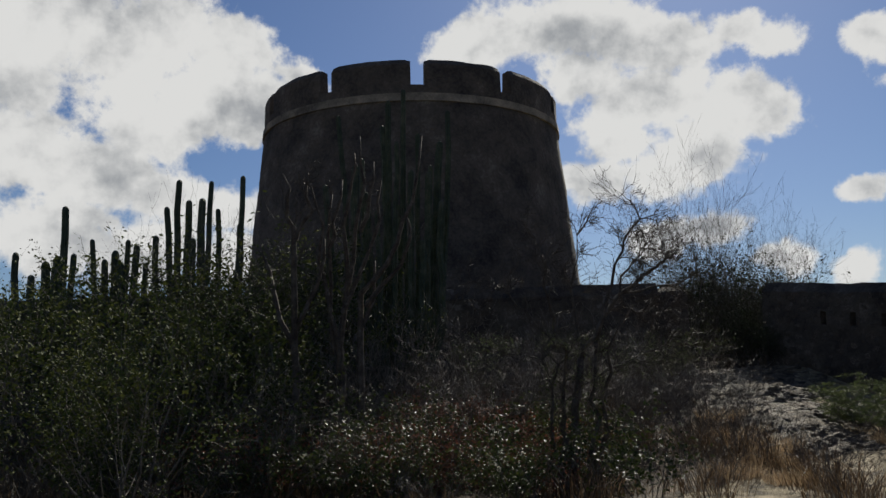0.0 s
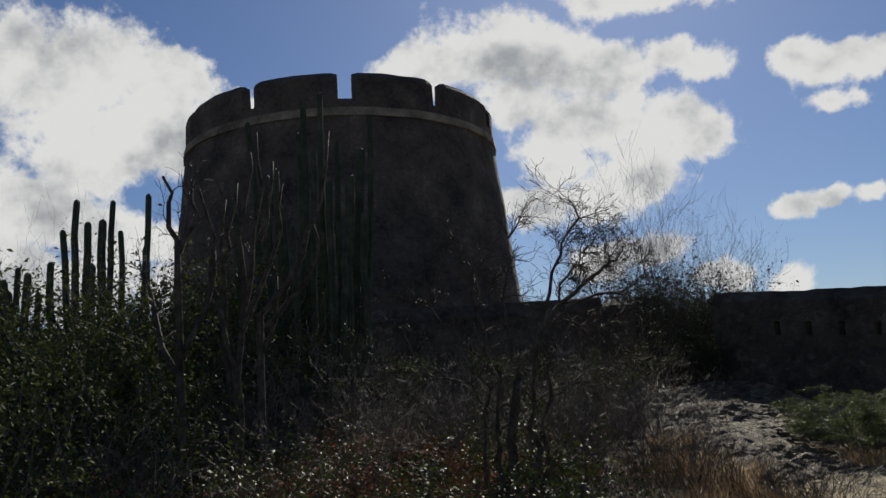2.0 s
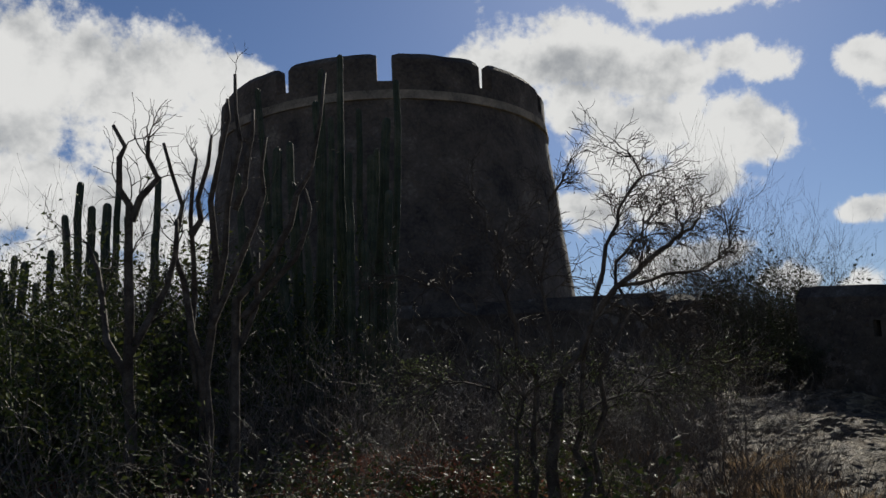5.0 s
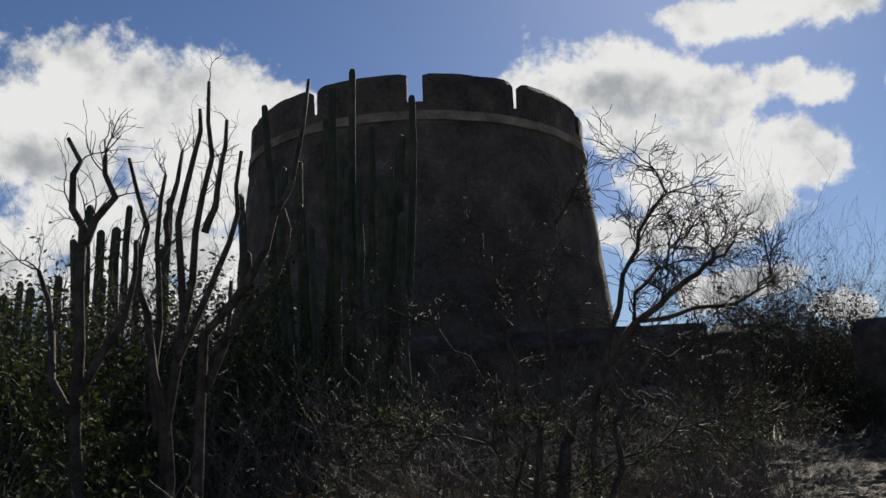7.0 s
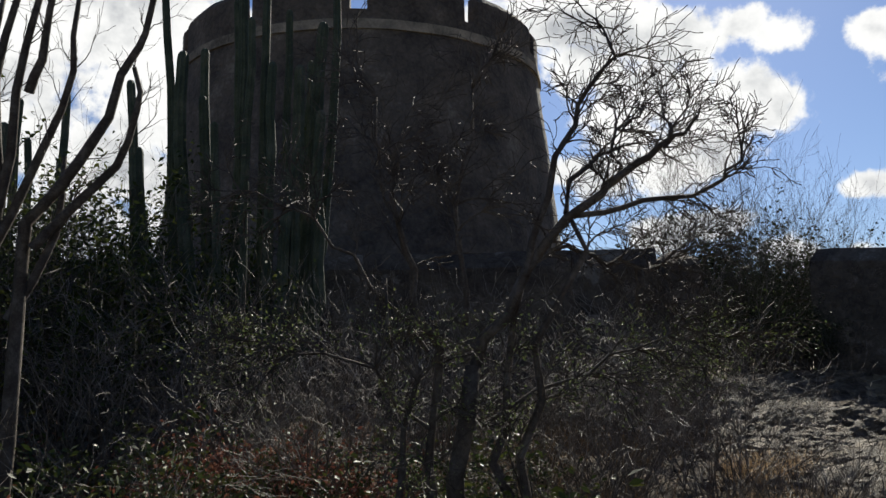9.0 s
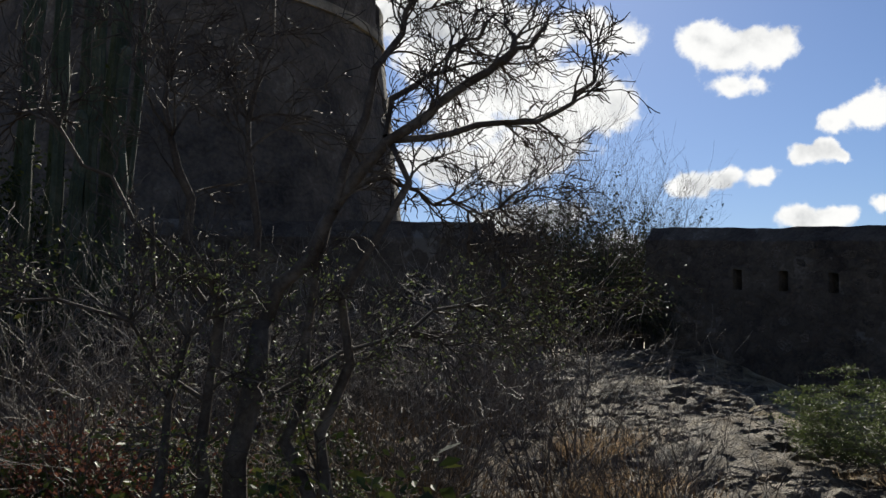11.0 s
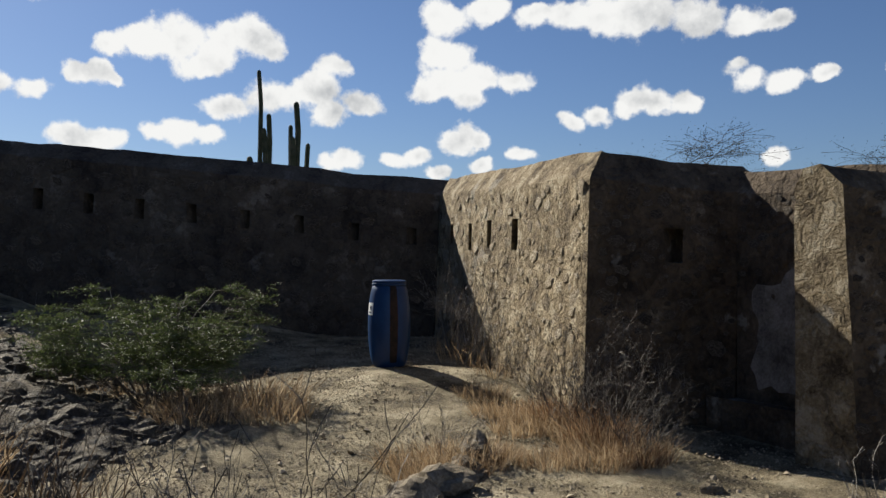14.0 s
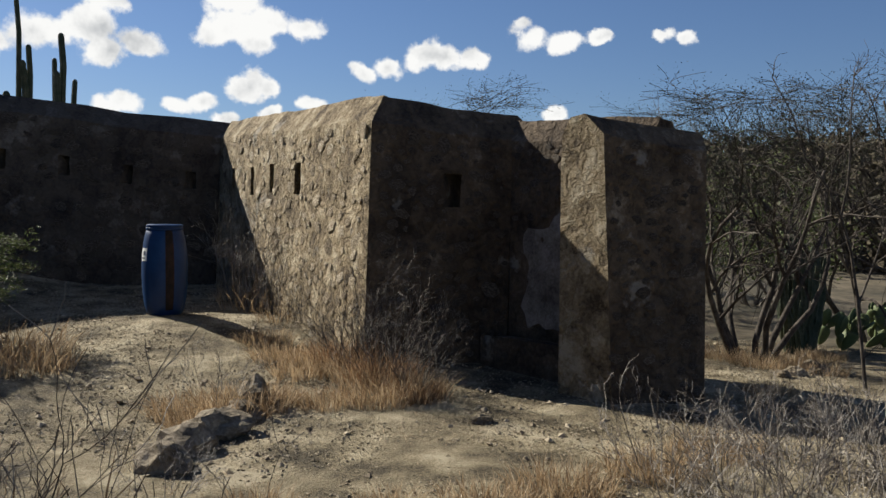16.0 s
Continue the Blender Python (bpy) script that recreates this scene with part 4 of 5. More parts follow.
def prickly_pear(at, seed):
    rng = random.Random(seed)
    t = thing("prickly_pear", at, "green prickly pear cactus with flat pads", "cactus", "prickly pears by the scrub")
    todo = [(Vector((rng.gauss(0, 0.15), rng.gauss(0, 0.15), 0)), Vector((rng.gauss(0, 0.4), rng.gauss(0, 0.4), 1)).normalized(), 0) for _ in range(4)]
    while todo:
        p, d, level = todo.pop()
        s = rng.uniform(0.1, 0.15)
        u = d.cross(Vector((rng.uniform(-1, 1), rng.uniform(-1, 1), 0.2))).normalized()
        v = d.cross(u)
        bm = bmesh.new()
        bmesh.ops.create_icosphere(bm, subdivisions=2, radius=1)
        for w in bm.verts:
            c = w.co.copy()
            k = 0.75 + 0.25 * c.z
            w.co = p + d * (s + c.z * s) + u * (c.x * s * 0.72 * k) + v * (c.y * 0.02)
        part("pad", bm, M_PEAR, t, smooth=True)
        if level < 1:
            for _ in range(rng.randint(2, 3)):
                side = u * rng.uniform(-0.8, 0.8)
                todo.append((p + d * s * 1.8 + u * rng.uniform(-0.06, 0.06), (d + side).normalized(), level + 1))
    return t


prickly_pear(on(12.3, 4.15), 1)
prickly_pear(on(12.7, 3.8), 2)
prickly_pear(on(13.1, 3.5), 3)

# bushes: templates first, then their likes
G_GREEN, G_BRUSH, G_WEED, G_RED, G_TUFT = "green bushes on the slope", "dry brush on the slope", "low green weeds on the slope", "red weeds on the slope", "straw tufts on the ground"


def spread(make, spots):
    """The first spot takes the template, the others its copies: (x, y, size, turn)."""
    x, y, s, turn = spots[0]
    t = make(on(x, y))
    t.matrix_world = pose(*on(x, y), 0, 0, turn) @ Matrix.Scale(s, 4)
    for x, y, s, turn in spots[1:]:
        copy_thing(t, pose(*on(x, y), 0, 0, turn) @ Matrix.Scale(s / t.scale[0], 4))
    return t


def scatter(rng, n, inside, low, high):
    """n spots at random where inside(x, y) holds."""
    got = []
    while len(got) < n:
        x, y = rng.uniform(-13, 8), rng.uniform(2, 19)
        if inside(x, y):
            got.append((x, y, rng.uniform(low, high), rng.uniform(0, 360)))
    return got


rs = random.Random(77)


def clear(x, y, gap):
    """True where the walk is at least gap away."""
    f = min(1.0, max(0.0, ((x + 0.7) * 2.15 + (y + 2.6) * 7.8) / 65.5))
    return math.hypot(x + 0.7 - 2.15 * f, y + 2.6 - 7.8 * f) > gap


spread(lambda p: shrub("green_bush", p, 21, "dense yellow-green leafy bush on the slope", "bush", 12, 1.75, 0.8, M_LEAF, 0.022, 4400, G_GREEN, kids=5, scatter=0.04), [
    (-4.61, 8.48, 1.45, 0), (-3.56, 10.73, 1.52, 100), (-6.11, 9.67, 1.59, 200), (-7.91, 10.88, 1.67, 40), (-5.21, 12.67, 1.59, 150), (-10.01, 12.38, 1.74, 260), (-4.01, 6.38, 1.09, 320), (-5.81, 5.77, 1.16, 60), (-7.91, 7.27, 1.30, 310), (-12.11, 13.88, 1.74, 20), (-3.71, 16.27, 2.03, 80), (-5.51, 15.98, 2.10, 170), (-7.61, 15.38, 2.03, 300), (-2.51, 14.48, 1.52, 30), (-4.61, 14.17, 1.89, 10), (-2.96, 16.73, 1.89, 210), (-5.2, 15.5, 1.7, 50), (-6.8, 15.2, 1.7, 140), (-3.9, 14.8, 1.75, 220), (-8.5, 15.8, 1.6, 330), (-10.0, 15.5, 1.6, 90), (-5.9, 17.2, 1.8, 10)])
spread(lambda p: shrub("dry_brush", p, 31, "tangled grey-brown leafless brush", "bush", 14, 1.25, 0.9, None, group=G_BRUSH, last=3, kids=4, gnarl=0.3, thick=0.008, straw=60, twig=M_TWIG, shrink=0.6, grass=M_BROWNGRASS),
       [(3.34, 11.77, 1.26, 0), (3.94, 12.98, 1.12, 80), (2.74, 12.83, 1.40, 200), (3.72, 10.58, 1.05, 300), (3.04, 14.48, 1.54, 30), (2.14, 11.17, 1.12, 250), (1.09, 13.12, 1.54, 10), (-0.11, 11.48, 1.40, 140), (-1.16, 13.12, 1.68, 70), (-2.51, 12.67, 1.68, 190), (-0.71, 9.23, 1.12, 330), (-1.61, 8.18, 1.12, 120), (-2.81, 8.32, 1.26, 20), (1.54, 15.38, 1.54, 0), (-0.26, 15.23, 1.54, 66), (4.09, 15.67, 1.40, 99), (-0.4, 13.4, 1.3, 20), (0.9, 13.0, 1.2, 140), (-1.6, 13.6, 1.4, 260), (2.0, 13.4, 1.2, 80), (-2.8, 13.2, 1.3, 310), (0.2, 12.2, 1.2, 200), (2.9, 13.9, 1.1, 30), (3.6, 14.8, 1.1, 170)])
spread(lambda p: shrub("green_weed", p, 41, "low glossy green weed", "plant", 9, 0.62, 0.9, M_LEAF_GLOSS, 0.02, 700, G_WEED, kids=3, thick=0.005, scatter=0.04),
       scatter(rs, 85, lambda x, y: -5.5 < x < 1.7 and 7.7 < y < 12 and clear(x, y, 2.3), 0.9, 1.7))
spread(lambda p: shrub("red_weed", p, 51, "low reddish-brown dry weed", "plant", 9, 0.6, 0.7, M_RED, 0.015, 700, G_RED, kids=3, thick=0.004, twig=M_RED),
       scatter(rs, 75, lambda x, y: -4.6 < x < 0.9 and 8.5 < y < 12.4 and clear(x, y, 2.6), 0.9, 1.6))
spread(lambda p: shrub("dry_weed", p, 61, "low dry brown weed stalks", "plant", 9, 0.65, 0.7, None, group="dry weeds on the slope", last=2, kids=3, thick=0.005, straw=90, grass=M_BROWNGRASS),
       scatter(rs, 130, lambda x, y: -9.7 < x < 4.2 and 6.4 < y < 17 and clear(x, y, 2.2) and path_rough(x, y) < 0.45, 0.9, 1.7))


def tuft(at, seed, count=520, radius=0.33, height=0.27, label="tuft of dry straw-coloured grass", patch=1.0):
    t = thing("grass_tuft", at, label, "grass", G_TUFT)
    tagged(part("grass_blade", blades(random.Random(seed), count, radius, height, 0.0032, patch=patch), M_STRAW, t), kind="stuff")
    return t


spread(lambda p: tuft(p, 1), [(4.22, 10.98, 1.43, 0), (4.07, 11.99, 1.30, 50), (3.86, 9.96, 1.17, 100), (4.29, 13.15, 1.30, 160), (6.25, 10.83, 1.17, 40), (7.12, 10.98, 1.30, 10), (6.76, 10.54, 1.17, 70), (6.5, 8.75, 0.9, 20), (6.75, 8.5, 1.0, 130), (6.95, 8.45, 0.8, 200), (6.3, 8.55, 0.7, 300),
      (7.31, 7.75, 0.94, 0), (7.55, 7.59, 1.02, 90), (7.80, 8.00, 0.94, 200), (8.05, 8.49, 0.94, 40), (7.72, 8.57, 0.77, 270), (7.06, 8.00, 0.68, 10), (8.13, 8.98, 0.85, 120), (8.62, 9.47, 0.77, 60),
      (5.4, 6.3, 0.7, 10), (5.8, 6.0, 0.8, 50), (5.2, 6.7, 0.6, 90), (6.3, 5.6, 0.8, 30), (5.0, 7.3, 0.6, 80), (6.8, 5.3, 0.8, 220), (10.42, 5.04, 0.77, 0), (11.00, 4.72, 0.77, 50), (10.75, 5.37, 0.85, 140), (11.41, 4.39, 0.68, 10), (10.34, 4.47, 0.68, 260), (8.95, 4.96, 0.59, 20), (3.13, 9.09, 1.04, 33), (3.57, 8.37, 0.91, 77)])


# the feathery bush beside the path
def feathery_bush():
    rng = random.Random(13)
    t = thing("feathery_bush", on(6.75, 12.0), "low spreading feathery green thorn bush", "bush", size=1.28)
    lines = []
    for k in range(30):
        a = 2 * math.pi * k / 30 + rng.uniform(-0.15, 0.15)
        d = Vector((math.cos(a), math.sin(a), rng.uniform(0.6, 2.4)))
        stem = []
        grow(rng, Vector((rng.gauss(0, 0.1), rng.gauss(0, 0.1), -0.05)), d, rng.uniform(0.6, 1.0), 0.008, 0, 0, stem, 0.13, 0, 0.75, -0.04, 9, 0.4)
        lines += stem
        pts = stem[0][1]
        for i in range(3, 10):
            # each stem bears level, drooping sprays of fine leaflets
            for _ in range(3):
                b = a + rng.uniform(-1.3, 1.3)
                grow(rng, pts[i], Vector((math.cos(b), math.sin(b), rng.uniform(-0.1, 0.25))), rng.uniform(0.16, 0.36), 0.0035, 1, 2, lines, 0.1, 7, 0.7, -0.02, 6, 0.42)
    for level, pts, _, _ in lines:
        for p in pts[1:]:
            if level:
                p.z = pts[0].z + (p.z - pts[0].z) * 0.45
    for q in lines:
        if q[0] == 0:
            part("stem", tubes([q], 5), M_TWIG, t)
    fine_lines = [q for q in lines if q[0] > 0]
    tagged(part("twig_tangle", tubes(fine_lines, 3, 0.001), M_TWIG, t), kind="stuff")
    tagged(part("foliage", leaves_on(rng, [q for q in fine_lines if q[1][-1].z > 0.22], 70000, 0.0075, 0.008, 2.6), M_LEAF_LIGHT, t), kind="stuff")
    tagged(part("grass", blades(rng, 420, 0.55, 0.25, 0.0028), M_STRAW, t), kind="stuff")


feathery_bush()

# the bushes that fill the gap in the walls, and those against the long wall
spread(lambda p: shrub("gap_bush", p, 71, "tall dark bush filling the gap in the wall", "bush", 13, 2.6, 0.55, M_LEAF_DARK, 0.035, 4600, "bushes in the wall's gap", kids=6, thick=0.018, last=2, shrink=0.5, scatter=0.05, twig=M_BARK),
       [(8.11, 26.46, 1.62, 0), (6.85, 19.6, 0.62, 15), (7.9, 21.3, 1.0, 75), (8.7, 22.4, 1.05, 230), (7.1, 20.6, 0.8, 310), (6.95, 18.6, 0.5, 200), (7.05, 18.0, 0.38, 280), (9.51, 27.86, 1.62, 120), (11.47, 30.10, 1.49, 200), (6.99, 25.06, 1.35, 40), (7.97, 24.78, 1.08, 70), (9.72, 26.95, 0.57, 10), (6.71, 23.10, 0.88, 300), (8.67, 28.70, 1.22, 20), (10.07, 30.10, 1.22, 60), (10.56, 28.70, 0.68, 90), (11.47, 32.90, 1.35, 20), (9.79, 33.18, 1.35, 250), (13.85, 36.82, 1.49, 70), (11.68, 31.50, 0.68, 10)])
spread(lambda p: shrub("bare_bush", p, 73, "tall bare bush with fine upright twigs", "bush", 10, 3.0, 0.4, None, group="bare bushes in the wall's gap", kids=5, thick=0.016, last=3, lift=0.12, twig=M_BARK),
       [(7.27, 25.62, 1.76, 0), (8.53, 25.90, 1.69, 90), (12.45, 30.10, 1.62, 45), (6.43, 23.94, 1.49, 200), (6.5, 20.4, 0.85, 20), (6.9, 19.4, 0.7, 140), (-4.2, 13.9, 1.0, 60), (-5.2, 14.7, 1.05, 170), (-3.3, 14.3, 1.0, 250), (-6.4, 14.2, 1.0, 310), (7.7, 20.8, 0.95, 40), (8.4, 21.8, 1.05, 160), (7.3, 21.6, 1.0, 280)])
spread(lambda p: shrub("corner_brush", p, 81, "bare grey branching brush against the wall", "bush", 8, 1.25, 0.9, None, group="bare brush by the flank wall", last=3, kids=4, gnarl=0.22, thick=0.009, straw=120, twig=M_GREYTWIG),
       [(9.90, 10.47, 0.90, 0), (9.52, 9.86, 0.72, 90), (10.43, 11.00, 0.81, 190)])
spread(lambda p: shrub("dry_bush", p, 83, "dry straw-brown bush before the wall corner", "bush", 18, 1.05, 0.8, None, 0.012, 700, "dry bushes by the wall corner", last=3, kids=4, gnarl=0.22, thick=0.006, straw=520, grass=M_RUSTGRASS, twig=M_TWIG),
       [(7.78, 7.88, 0.81, 0), (8.16, 8.39, 0.77, 120), (7.52, 7.50, 0.59, 240)])
spread(lambda p: shrub("thorny_twigs", p, 91, "bare thorny grey twigs", "plant", 7, 0.75, 1.1, None, group="bare thorny twigs beside the walk", last=3, kids=4, gnarl=0.2, thick=0.006, shrink=0.5, twig=M_GREYTWIG),
       [(6.1, 5.55, 0.9, 0), (5.7, 5.1, 0.9, 70), (5.5, 4.75, 1.0, 140), (6.2, 4.9, 0.9, 220), (5.9, 4.5, 1.0, 300), (4.9, 7.75, 0.6, 30), (6.7, 8.7, 0.75, 10), (6.6, 4.6, 0.9, 20), (5.3, 4.4, 0.9, 100), (5.0, 4.95, 0.8, 5), (5.3, 5.2, 0.8, 200), (4.9, 4.5, 0.9, 260), (5.7, 5.45, 0.7, 45), (6.3, 5.25, 0.8, 170), (5.6, 4.15, 1.0, 310), (6.0, 4.0, 1.0, 15), (6.9, 4.9, 0.8, 80), (5.15, 3.95, 1.0, 60), (5.45, 3.8, 1.0, 150), (5.75, 3.7, 1.1, 210), (5.9, 4.25, 1.0, 280), (5.35, 4.6, 0.9, 330), (5.6, 4.9, 0.9, 110), (6.3, 4.35, 1.0, 190), (5.0, 4.25, 0.9, 25)])


# flat-topped thorn trees beyond the walls
def flat_tree(at, seed, height, size, label):
    rng = random.Random(seed)
    t = thing("acacia_tree", at, label, "tree", "flat-topped thorn trees")
    lines = []
    for k in range(7):
        a = 2 * math.pi * k / 7 + rng.uniform(-0.3, 0.3)
        d = Vector((math.cos(a) * 0.55, math.sin(a) * 0.55, 1))
        grow(rng, Vector((math.cos(a) * 0.12, math.sin(a) * 0.12, -0.1)), d, height * rng.uniform(0.75, 0.95), 0.045 * size, 0, 3, lines, 0.26, 7, 0.95, 0.0, 8, 0.52, 0.3)
    for _, pts, _, _ in lines:
        for p in pts:
            if p.z > height * 0.85:
                p.z = height * 0.85 + (p.z - height * 0.85) * 0.35
    for q in [q for q in lines if q[0] == 0]:
        part("limb", tubes([q], 6), M_BARK, t, smooth=True)
    fine_lines = [q for q in lines if q[0] > 0]
    tagged(part("twig_tangle", tubes(fine_lines, 3, 0.0025), M_BARK, t), kind="stuff")
    crown = [q for q in fine_lines if q[1][-1].z > height * 0.6]
    tagged(part("foliage", leaves_on(rng, crown, 16000, 0.009, 0.06), M_LEAF_DARK, t), kind="stuff")
    return t


flat_tree(on(11.0, 5.1), 3, 2.75, 0.85, "flat-topped thorn tree with fine bare branches behind the wall")
flat_tree(on(13.1, 3.75), 7, 3.3, 0.95, "flat-topped thorn tree in the dry scrub")
flat_tree(on(12.7, 7.75), 11, 3.0, 0.8, "flat-topped thorn tree showing over the recess wall")
forked_tree("dead_tree", on(9.5, 4.2), 15, [
    [(0, 0, -0.1), (0.05, 0.1, 0.9), (-0.1, 0.3, 1.7), (-0.3, 0.6, 2.3), (-0.5, 0.95, 3.0)],
    [(-0.1, 0.3, 1.6), (-0.1, 0.2, 2.4), (0.0, 0.15, 3.1)],
    [(0.03, 0.1, 0.8), (0.2, -0.2, 1.6), (0.3, -0.5, 2.3)]], "bare thin branching dead tree", 6, 0.02, 0.85)

# dry scrub beyond, thick enough to close the view
spread(lambda p: shrub("scrub_bush", p, 101, "grey-green dry scrub bush", "bush", 10, 1.5, 0.9, M_LEAF_LIGHT, 0.03, 1100, "scrub bushes beyond the fort", kids=4, thick=0.012, twig=M_TWIG),
       [(x, y, rs.uniform(0.8, 1.5), rs.uniform(0, 360)) for x, y in [(rs.uniform(15, 34), rs.uniform(-9, 7)) for _ in range(22)] + [(rs.uniform(14.2, 19), rs.uniform(-1.5, 7.2)) for _ in range(12)]])


def far_scrub():
    """Uncounted clumps of scrub over the hillside."""
    rng = random.Random(200)
    verts, faces = [], []
    for _ in range(3600):
        a, r = radians(rng.uniform(70, 125)), 26 + 130 * rng.random() ** 1.3
        x, y = 1.5 + math.sin(a) * r, 5.2 + math.cos(a) * r
        z = lie(x, y)
        s = rng.uniform(0.7, 2.0)
        for _ in range(34):
            p = Vector((x + rng.gauss(0, s * 0.45), y + rng.gauss(0, s * 0.45), z + abs(rng.gauss(0.25, 0.45)) * s))
            d = Vector((rng.uniform(-1, 1), rng.uniform(-1, 1), rng.uniform(-1, 1))).normalized()
            e = d.cross(Vector((rng.uniform(-1, 1), rng.uniform(-1, 1), rng.uniform(-1, 1)))).normalized()
            q = s * rng.uniform(0.12, 0.3)
            b = len(verts)
            verts += [p, p + d * q, p + d * q * 0.5 + e * q]
            faces.append((b, b + 1, b + 2))
    tagged(new("hillside_scrub", mesh_of("hillside_scrub", verts, faces, M_HILL)), "grey-green scrub covering the far hillside", "scrub", kind="stuff")


far_scrub()


# ---- loose things ----
def barrel(at):
    t = thing("plastic_barrel", at, "blue plastic barrel with a rust streak and paper label", "barrel", turn=40)
    t.scale = (0.83, 0.83, 1.02)

    def lathe(profile, n=48):
        v = [Vector((r * math.cos(2 * math.pi * k / n), r * math.sin(2 * math.pi * k / n), z)) for r, z in profile for k in range(n)]
        f = [(i * n + k, i * n + (k + 1) % n, (i + 1) * n + (k + 1) % n, (i + 1) * n + k) for i in range(len(profile) - 1) for k in range(n)]
        f += [tuple(reversed(range(n))), tuple((len(profile) - 1) * n + k for k in range(n))]
        return v, f

    def girth(z):
        return 0.205 + 0.075 * math.sin(math.pi * min(1.0, max(0.0, (z - 0.02) / 0.86))) ** 0.55

    body = [(0.19, 0.0), (0.205, 0.015)] + [(girth(z), z) for z in np.linspace(0.04, 0.86, 22)] + [(0.213, 0.87), (0.205, 0.876)]
    part("body", lathe(body), M_BLUE, t, smooth=True)
    part("rim", lathe([(0.205, 0.872), (0.226, 0.876), (0.228, 0.892), (0.215, 0.897), (0.215, 0.902), (0.224, 0.906), (0.224, 0.922), (0.2, 0.93)]), M_BLUE, t, "ribbed blue screw lid")

    def patch(name, a0, a1, z0, z1, lift, mat, parent, label=""):
        v, f, m, h = [], [], 8, 14
        for j in range(h + 1):
            z = z0 + (z1 - z0) * j / h
            for i in range(m + 1):
                a = radians(a0 + (a1 - a0) * i / m)
                r = girth(z) + lift
                v.append(Vector((r * math.cos(a), r * math.sin(a), z)))
        f = [(j * (m + 1) + i, j * (m + 1) + i + 1, (j + 1) * (m + 1) + i + 1, (j + 1) * (m + 1) + i) for j in range(h) for i in range(m)]
        return part(name, (v, f), mat, parent, label, True)

    facing = math.degrees(math.atan2(5.2 - at[1], 1.45 - at[0])) - 40
    patch("rust_streak", facing + 2, facing + 24, 0.02, 0.87, 0.003, M_RUST, t, "dark rusty streak down the side")
    tag = patch("paper_label", facing - 78, facing - 50, 0.56, 0.69, 0.003, M_PAPER, t, "small white paper label")
    patch("print_block", facing - 66, facing - 57, 0.62, 0.66, 0.006, M_INK, tag)
    patch("print_bar", facing - 74, facing - 56, 0.585, 0.595, 0.006, M_INK, tag)


barrel(on(9.03, 10.92, 0.0))


def rock(at, seed, size, label, flat=0.6, group="rocks beside the path"):
    bm = bmesh.new()
    bmesh.ops.create_icosphere(bm, subdivisions=3, radius=1)
    for v in bm.verts:
        c = v.co.copy()
        k = 1 + 0.45 * noise.noise(c * 1.1 + Vector((seed, 0, 0))) + 0.2 * noise.noise(c * 2.7 + Vector((0, seed, 0)))
        q = c * k
        v.co = Vector((round(q.x * 3) / 3 * 0.3 + q.x * 0.7, q.y * 0.75, max(-0.4, q.z * flat))) * size
    ob = part("rock", bm, M_BOULDER, None)
    ob.matrix_world = pose(*at, 0, 0, seed * 47)
    return tagged(ob, label, "rock", group)


for i, (x, y, s, words) in enumerate(((6.9, 8.5, 0.17, "upright grey rock in a straw tuft"), (6.6, 8.42, 0.17, "grey rock with a sharp edge"), (6.2, 8.36, 0.22, "large flat-sided grey rock"), (5.82, 8.3, 0.22, "pale rounded brown rock"), (5.45, 8.2, 0.2, "low brown rock among twigs"), (10.0, 4.72, 0.1, "small pale rock on the ground"), (10.25, 4.5, 0.12, "small pale rock on the ground"), (10.6, 4.55, 0.12, "small pale rock on the ground"), (9.75, 4.85, 0.08, "small pale rock on the ground"), (7.1, 6.85, 0.07, "small flat pale stone"))):
    rock(on(x, y, 0.02), i + 1, s, words, 1.1 if i == 0 else 0.6)


def gravel():
    """Pebbles and broken stone strewn over the trodden ground."""
    rng = random.Random(300)
    verts, faces = [], []
    base = [Vector(p) for p in ((1, 0, 0), (0, 1, 0), (-1, 0, 0), (0, -1, 0), (0, 0, 0.8), (0, 0, -0.5))]
    tri = ((0, 1, 4), (1, 2, 4), (2, 3, 4), (3, 0, 4), (1, 0, 5), (2, 1, 5), (3, 2, 5), (0, 3, 5))
    n = 0
    while n < 42000:
        x, y = rng.uniform(3.2, 12.5), rng.uniform(4.3, 14)
        q = path_rough(x, y)
        if rng.random() > 0.6 - 0.3 * q or (x < 4.5 and y < 7):
            continue
        s = rng.uniform(0.004, 0.014) * (1 + 1.6 * q * rng.random() ** 2) * (2.4 if rng.random() < 0.03 else 1)
        m = pose(x, y, lie(x, y) + 0.004 + 0.05 * q, rng.uniform(-30, 30), rng.uniform(-30, 30), rng.uniform(0, 360))
        b = len(verts)
        verts += [m @ Vector((p.x * s * rng.uniform(0.7, 1.5), p.y * s * rng.uniform(0.6, 1.2), p.z * s * rng.uniform(0.5, 1.1))) for p in base]
        faces += [tuple(b + k for k in f) for f in tri]
        n += 1
    tagged(new("gravel", mesh_of("gravel", verts, faces, M_ROCK)), "loose pale gravel strewn over the ground", "gravel", kind="stuff")


gravel()


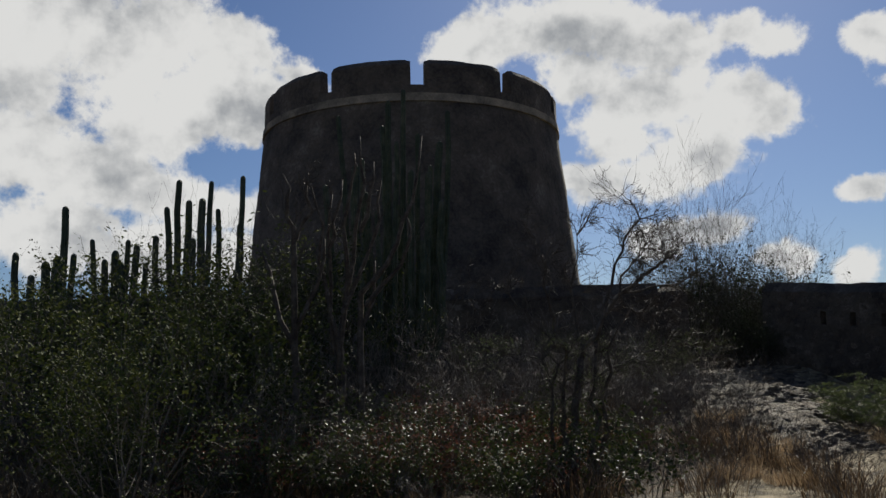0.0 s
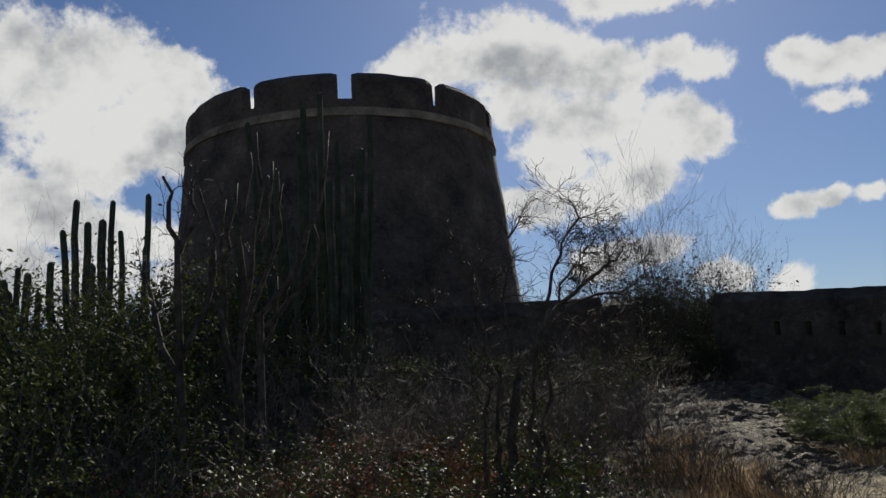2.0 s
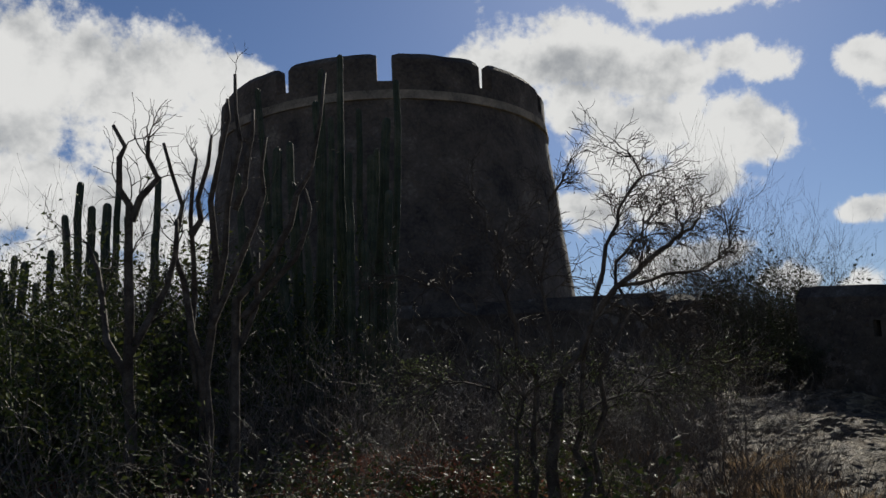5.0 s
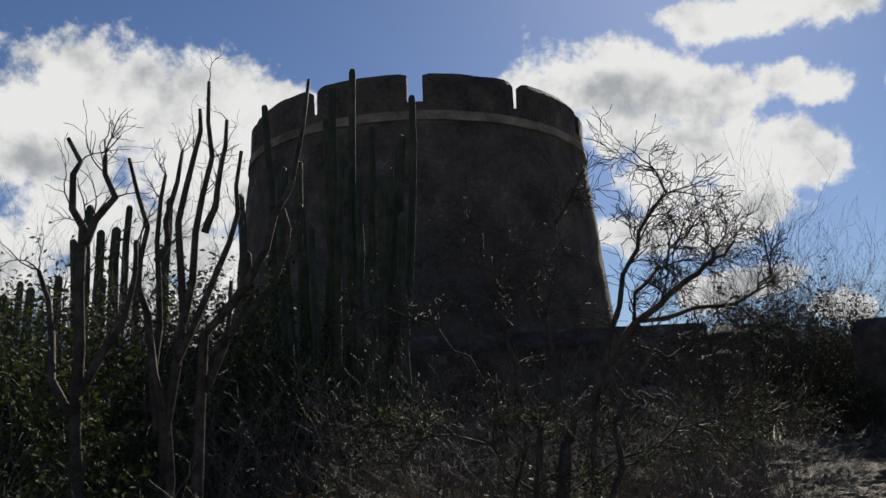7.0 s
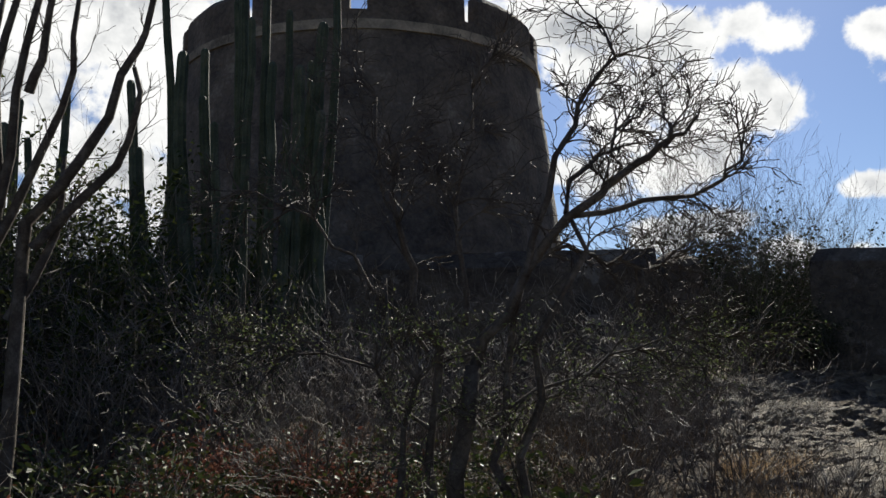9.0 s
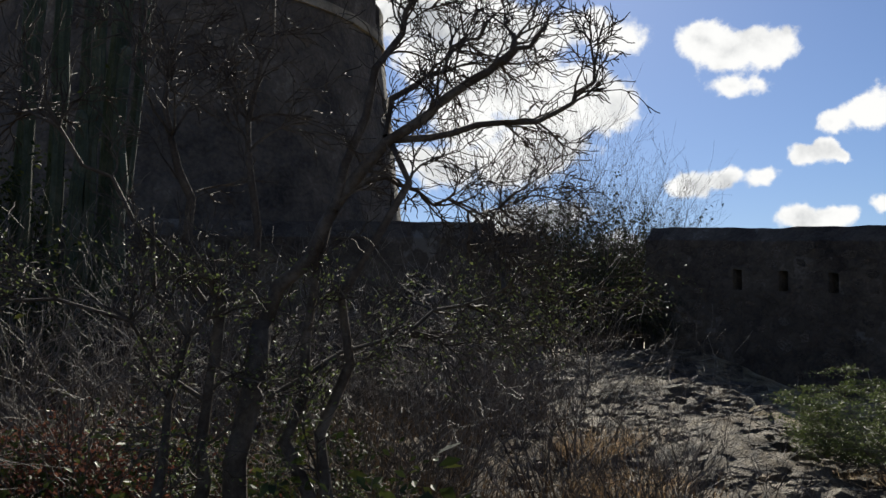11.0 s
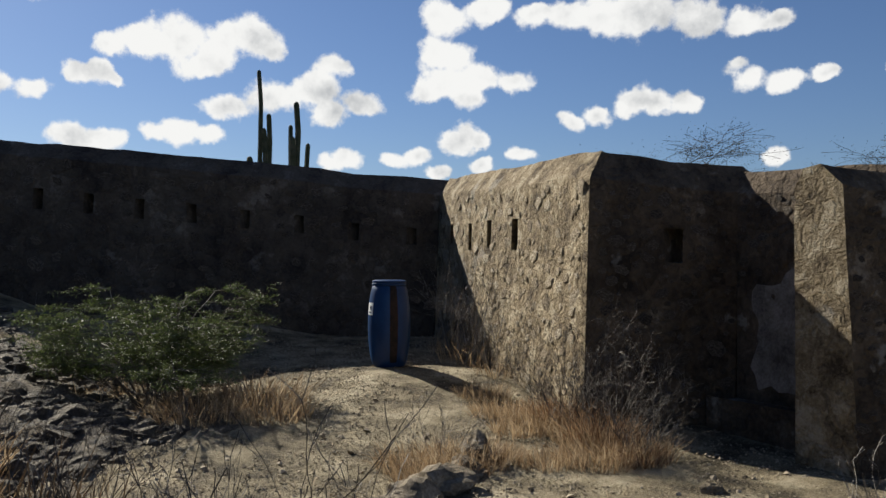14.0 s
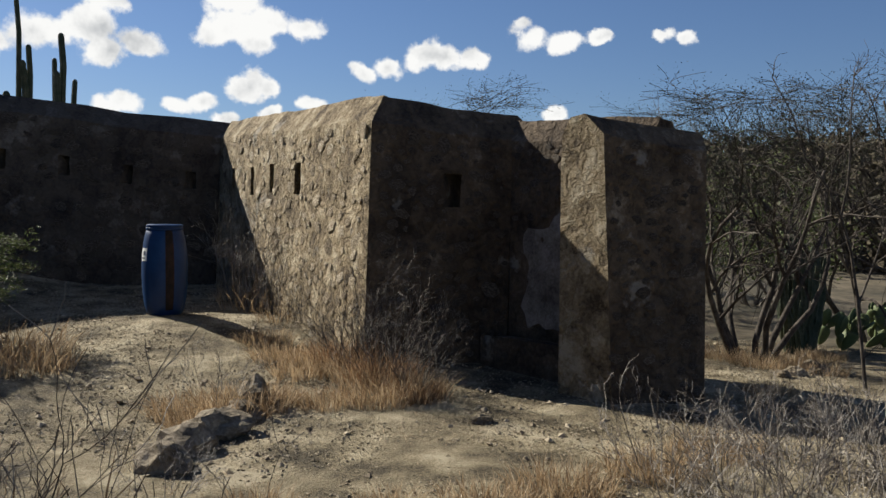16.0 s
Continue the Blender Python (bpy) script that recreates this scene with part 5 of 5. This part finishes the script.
def path_rocks():
    """Eroded slabs and broken rock along the path that climbs to the gap."""
    rng = random.Random(310)
    verts, faces = [], []
    for _ in range(2400):
        y = rng.uniform(10.4, 18.3)
        x = 5.0 + 0.17 * (y - 11.7) + rng.gauss(0, 1.0)
        if path_rough(x, y) < 0.2:
            continue
        s = rng.uniform(0.025, 0.11) * (1.5 if rng.random() < 0.08 else 1)
        m = pose(x, y, lie(x, y) + path_rough(x, y) * 0.03, rng.uniform(-14, 14), rng.uniform(-14, 14), rng.uniform(-50, 50))
        n, b = 7, len(verts)
        for ring, (k, z) in enumerate(((1.1, -0.6), (1.0, 0.15), (0.7, 0.4))):
            for i in range(n):
                a = 2 * math.pi * i / n
                q = k * rng.uniform(0.75, 1.2)
                verts.append(m @ Vector((math.cos(a) * q * s * 1.6, math.sin(a) * q * s * 0.8, (z + rng.uniform(-0.12, 0.12)) * s)))
        for ring in range(2):
            for i in range(n):
                k = (i + 1) % n
                faces.append((b + ring * n + i, b + ring * n + k, b + (ring + 1) * n + k, b + (ring + 1) * n + i))
        faces.append(tuple(b + 2 * n + i for i in range(n)))
    tagged(new("path_rubble", mesh_of("path_rubble", verts, faces, M_PATHROCK)), "dark eroded rock slabs along the climbing path", "rubble", kind="stuff")


path_rocks()


def litter():
    """Straw and broken stalks lying on the trodden ground."""
    rng = random.Random(320)
    verts, faces = [], []
    for _ in range(9000):
        x, y = rng.uniform(3.0, 13.5), rng.uniform(4.3, 12.5)
        if noise.noise(Vector((x * 0.9, y * 0.9, 40))) < rng.uniform(-0.15, 0.35):
            continue
        a, l = rng.uniform(0, math.pi), rng.uniform(0.02, 0.09)
        d = Vector((math.cos(a), math.sin(a), rng.uniform(-0.1, 0.35))) * l
        p = Vector((x, y, lie(x, y) + 0.006))
        w = Vector((-math.sin(a), math.cos(a), 0)) * 0.002
        b = len(verts)
        verts += [p - w, p + w, p + d + w, p + d - w]
        faces.append((b, b + 1, b + 2, b + 3))
    tagged(new("straw_litter", mesh_of("straw_litter", verts, faces, M_STRAW)), "scattered straw lying on the ground", "straw", kind="stuff")


litter()


# ---- stones standing proud of the walls ----
def stone_meshes(mat):
    """Angular rubble stones, flat on the face that shows."""
    made = []
    for k in range(12):
        rng = random.Random(900 + k)
        n = rng.choice((5, 6, 6, 7))
        verts, faces = [], []
        turn = rng.uniform(0, 6)
        rim = [(turn + 2 * math.pi * (i + rng.uniform(-0.28, 0.28)) / n, rng.uniform(0.78, 1.1)) for i in range(n)]
        for q, z in ((1.0, -1.0), (0.98, 0.25), (0.8, 0.85)):
            verts += [Vector((math.cos(b) * r * q, math.sin(b) * r * q, z + rng.uniform(-0.15, 0.15))) for b, r in rim]
        for j in range(2):
            faces += [(j * n + i, j * n + (i + 1) % n, (j + 1) * n + (i + 1) % n, (j + 1) * n + i) for i in range(n)]
        verts.append(Vector((0, 0, 1.0)))
        faces += [(2 * n + i, 2 * n + (i + 1) % n, 3 * n) for i in range(n)]
        made.append(mesh_of("stone", verts, faces, mat))
    return made


def stud(wall, count, seed, low, high, least, most, stones, proud=0.014):
    """Stones set into a wall's seen face, clear of its loopholes and of one another."""
    rng = random.Random(seed)
    skin, out, way, length, slots = SKIN[wall]
    owner = bpy.data.objects[wall]
    turn = Matrix((way, UP, way.cross(UP))).transposed().to_4x4()
    laid, tries = [], 0
    while len(laid) < count and tries < count * 40:
        tries += 1
        s, o = rng.uniform(0.08, length - 0.08), rng.uniform(low, high)
        r = least + (most - least) * rng.random() ** 1.6
        if any(abs(s - q[0]) < q[1] / 2 + r and q[2] - r < o < q[3] + r for q in slots):
            continue
        if any((s - p[0]) ** 2 * 0.6 + (o - p[1]) ** 2 < (0.86 * (r + p[2])) ** 2 for p in laid):
            continue
        laid.append((s, o, r))
        ob = new("stone", rng.choice(stones))
        ob.parent = owner
        ob.matrix_world = Matrix.Translation(skin(s, o)) @ turn @ pose(0, 0, 0, rng.uniform(-7, 7), rng.uniform(-7, 7), rng.uniform(-25, 25)) @ Matrix.Diagonal((r * rng.uniform(1.0, 1.45), r * rng.uniform(0.75, 1.0), proud * rng.uniform(0.6, 1.5), 1))


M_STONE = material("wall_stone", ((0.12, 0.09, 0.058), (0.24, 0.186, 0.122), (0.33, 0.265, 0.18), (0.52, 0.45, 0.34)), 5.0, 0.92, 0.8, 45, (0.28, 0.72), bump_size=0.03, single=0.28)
# dark copy of wall_stone, with the unlit walls' shade put into its colour
M_SHADESTONE = material("shaded_wall_stone", ((0.024, 0.019, 0.015), (0.062, 0.048, 0.036), (0.1, 0.079, 0.06), (0.22, 0.19, 0.155)), 5.0, 0.92, 0.8, 45, (0.28, 0.72), bump_size=0.03, single=0.14)
STONES, SHADE_STONES = stone_meshes(M_STONE), stone_meshes(M_SHADESTONE)
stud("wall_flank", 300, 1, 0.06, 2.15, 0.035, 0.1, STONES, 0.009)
stud("wall_long", 260, 4, 0.05, 2.2, 0.05, 0.13, SHADE_STONES, 0.005)
stud("wall_face", 130, 5, 0.05, 2.0, 0.03, 0.09, SHADE_STONES, 0.006)
stud("wall_recess", 60, 7, 0.05, 0.75, 0.03, 0.07, SHADE_STONES, 0.006)
stud("wall_pillar", 110, 6, 0.05, 2.05, 0.025, 0.07, SHADE_STONES, 0.006)
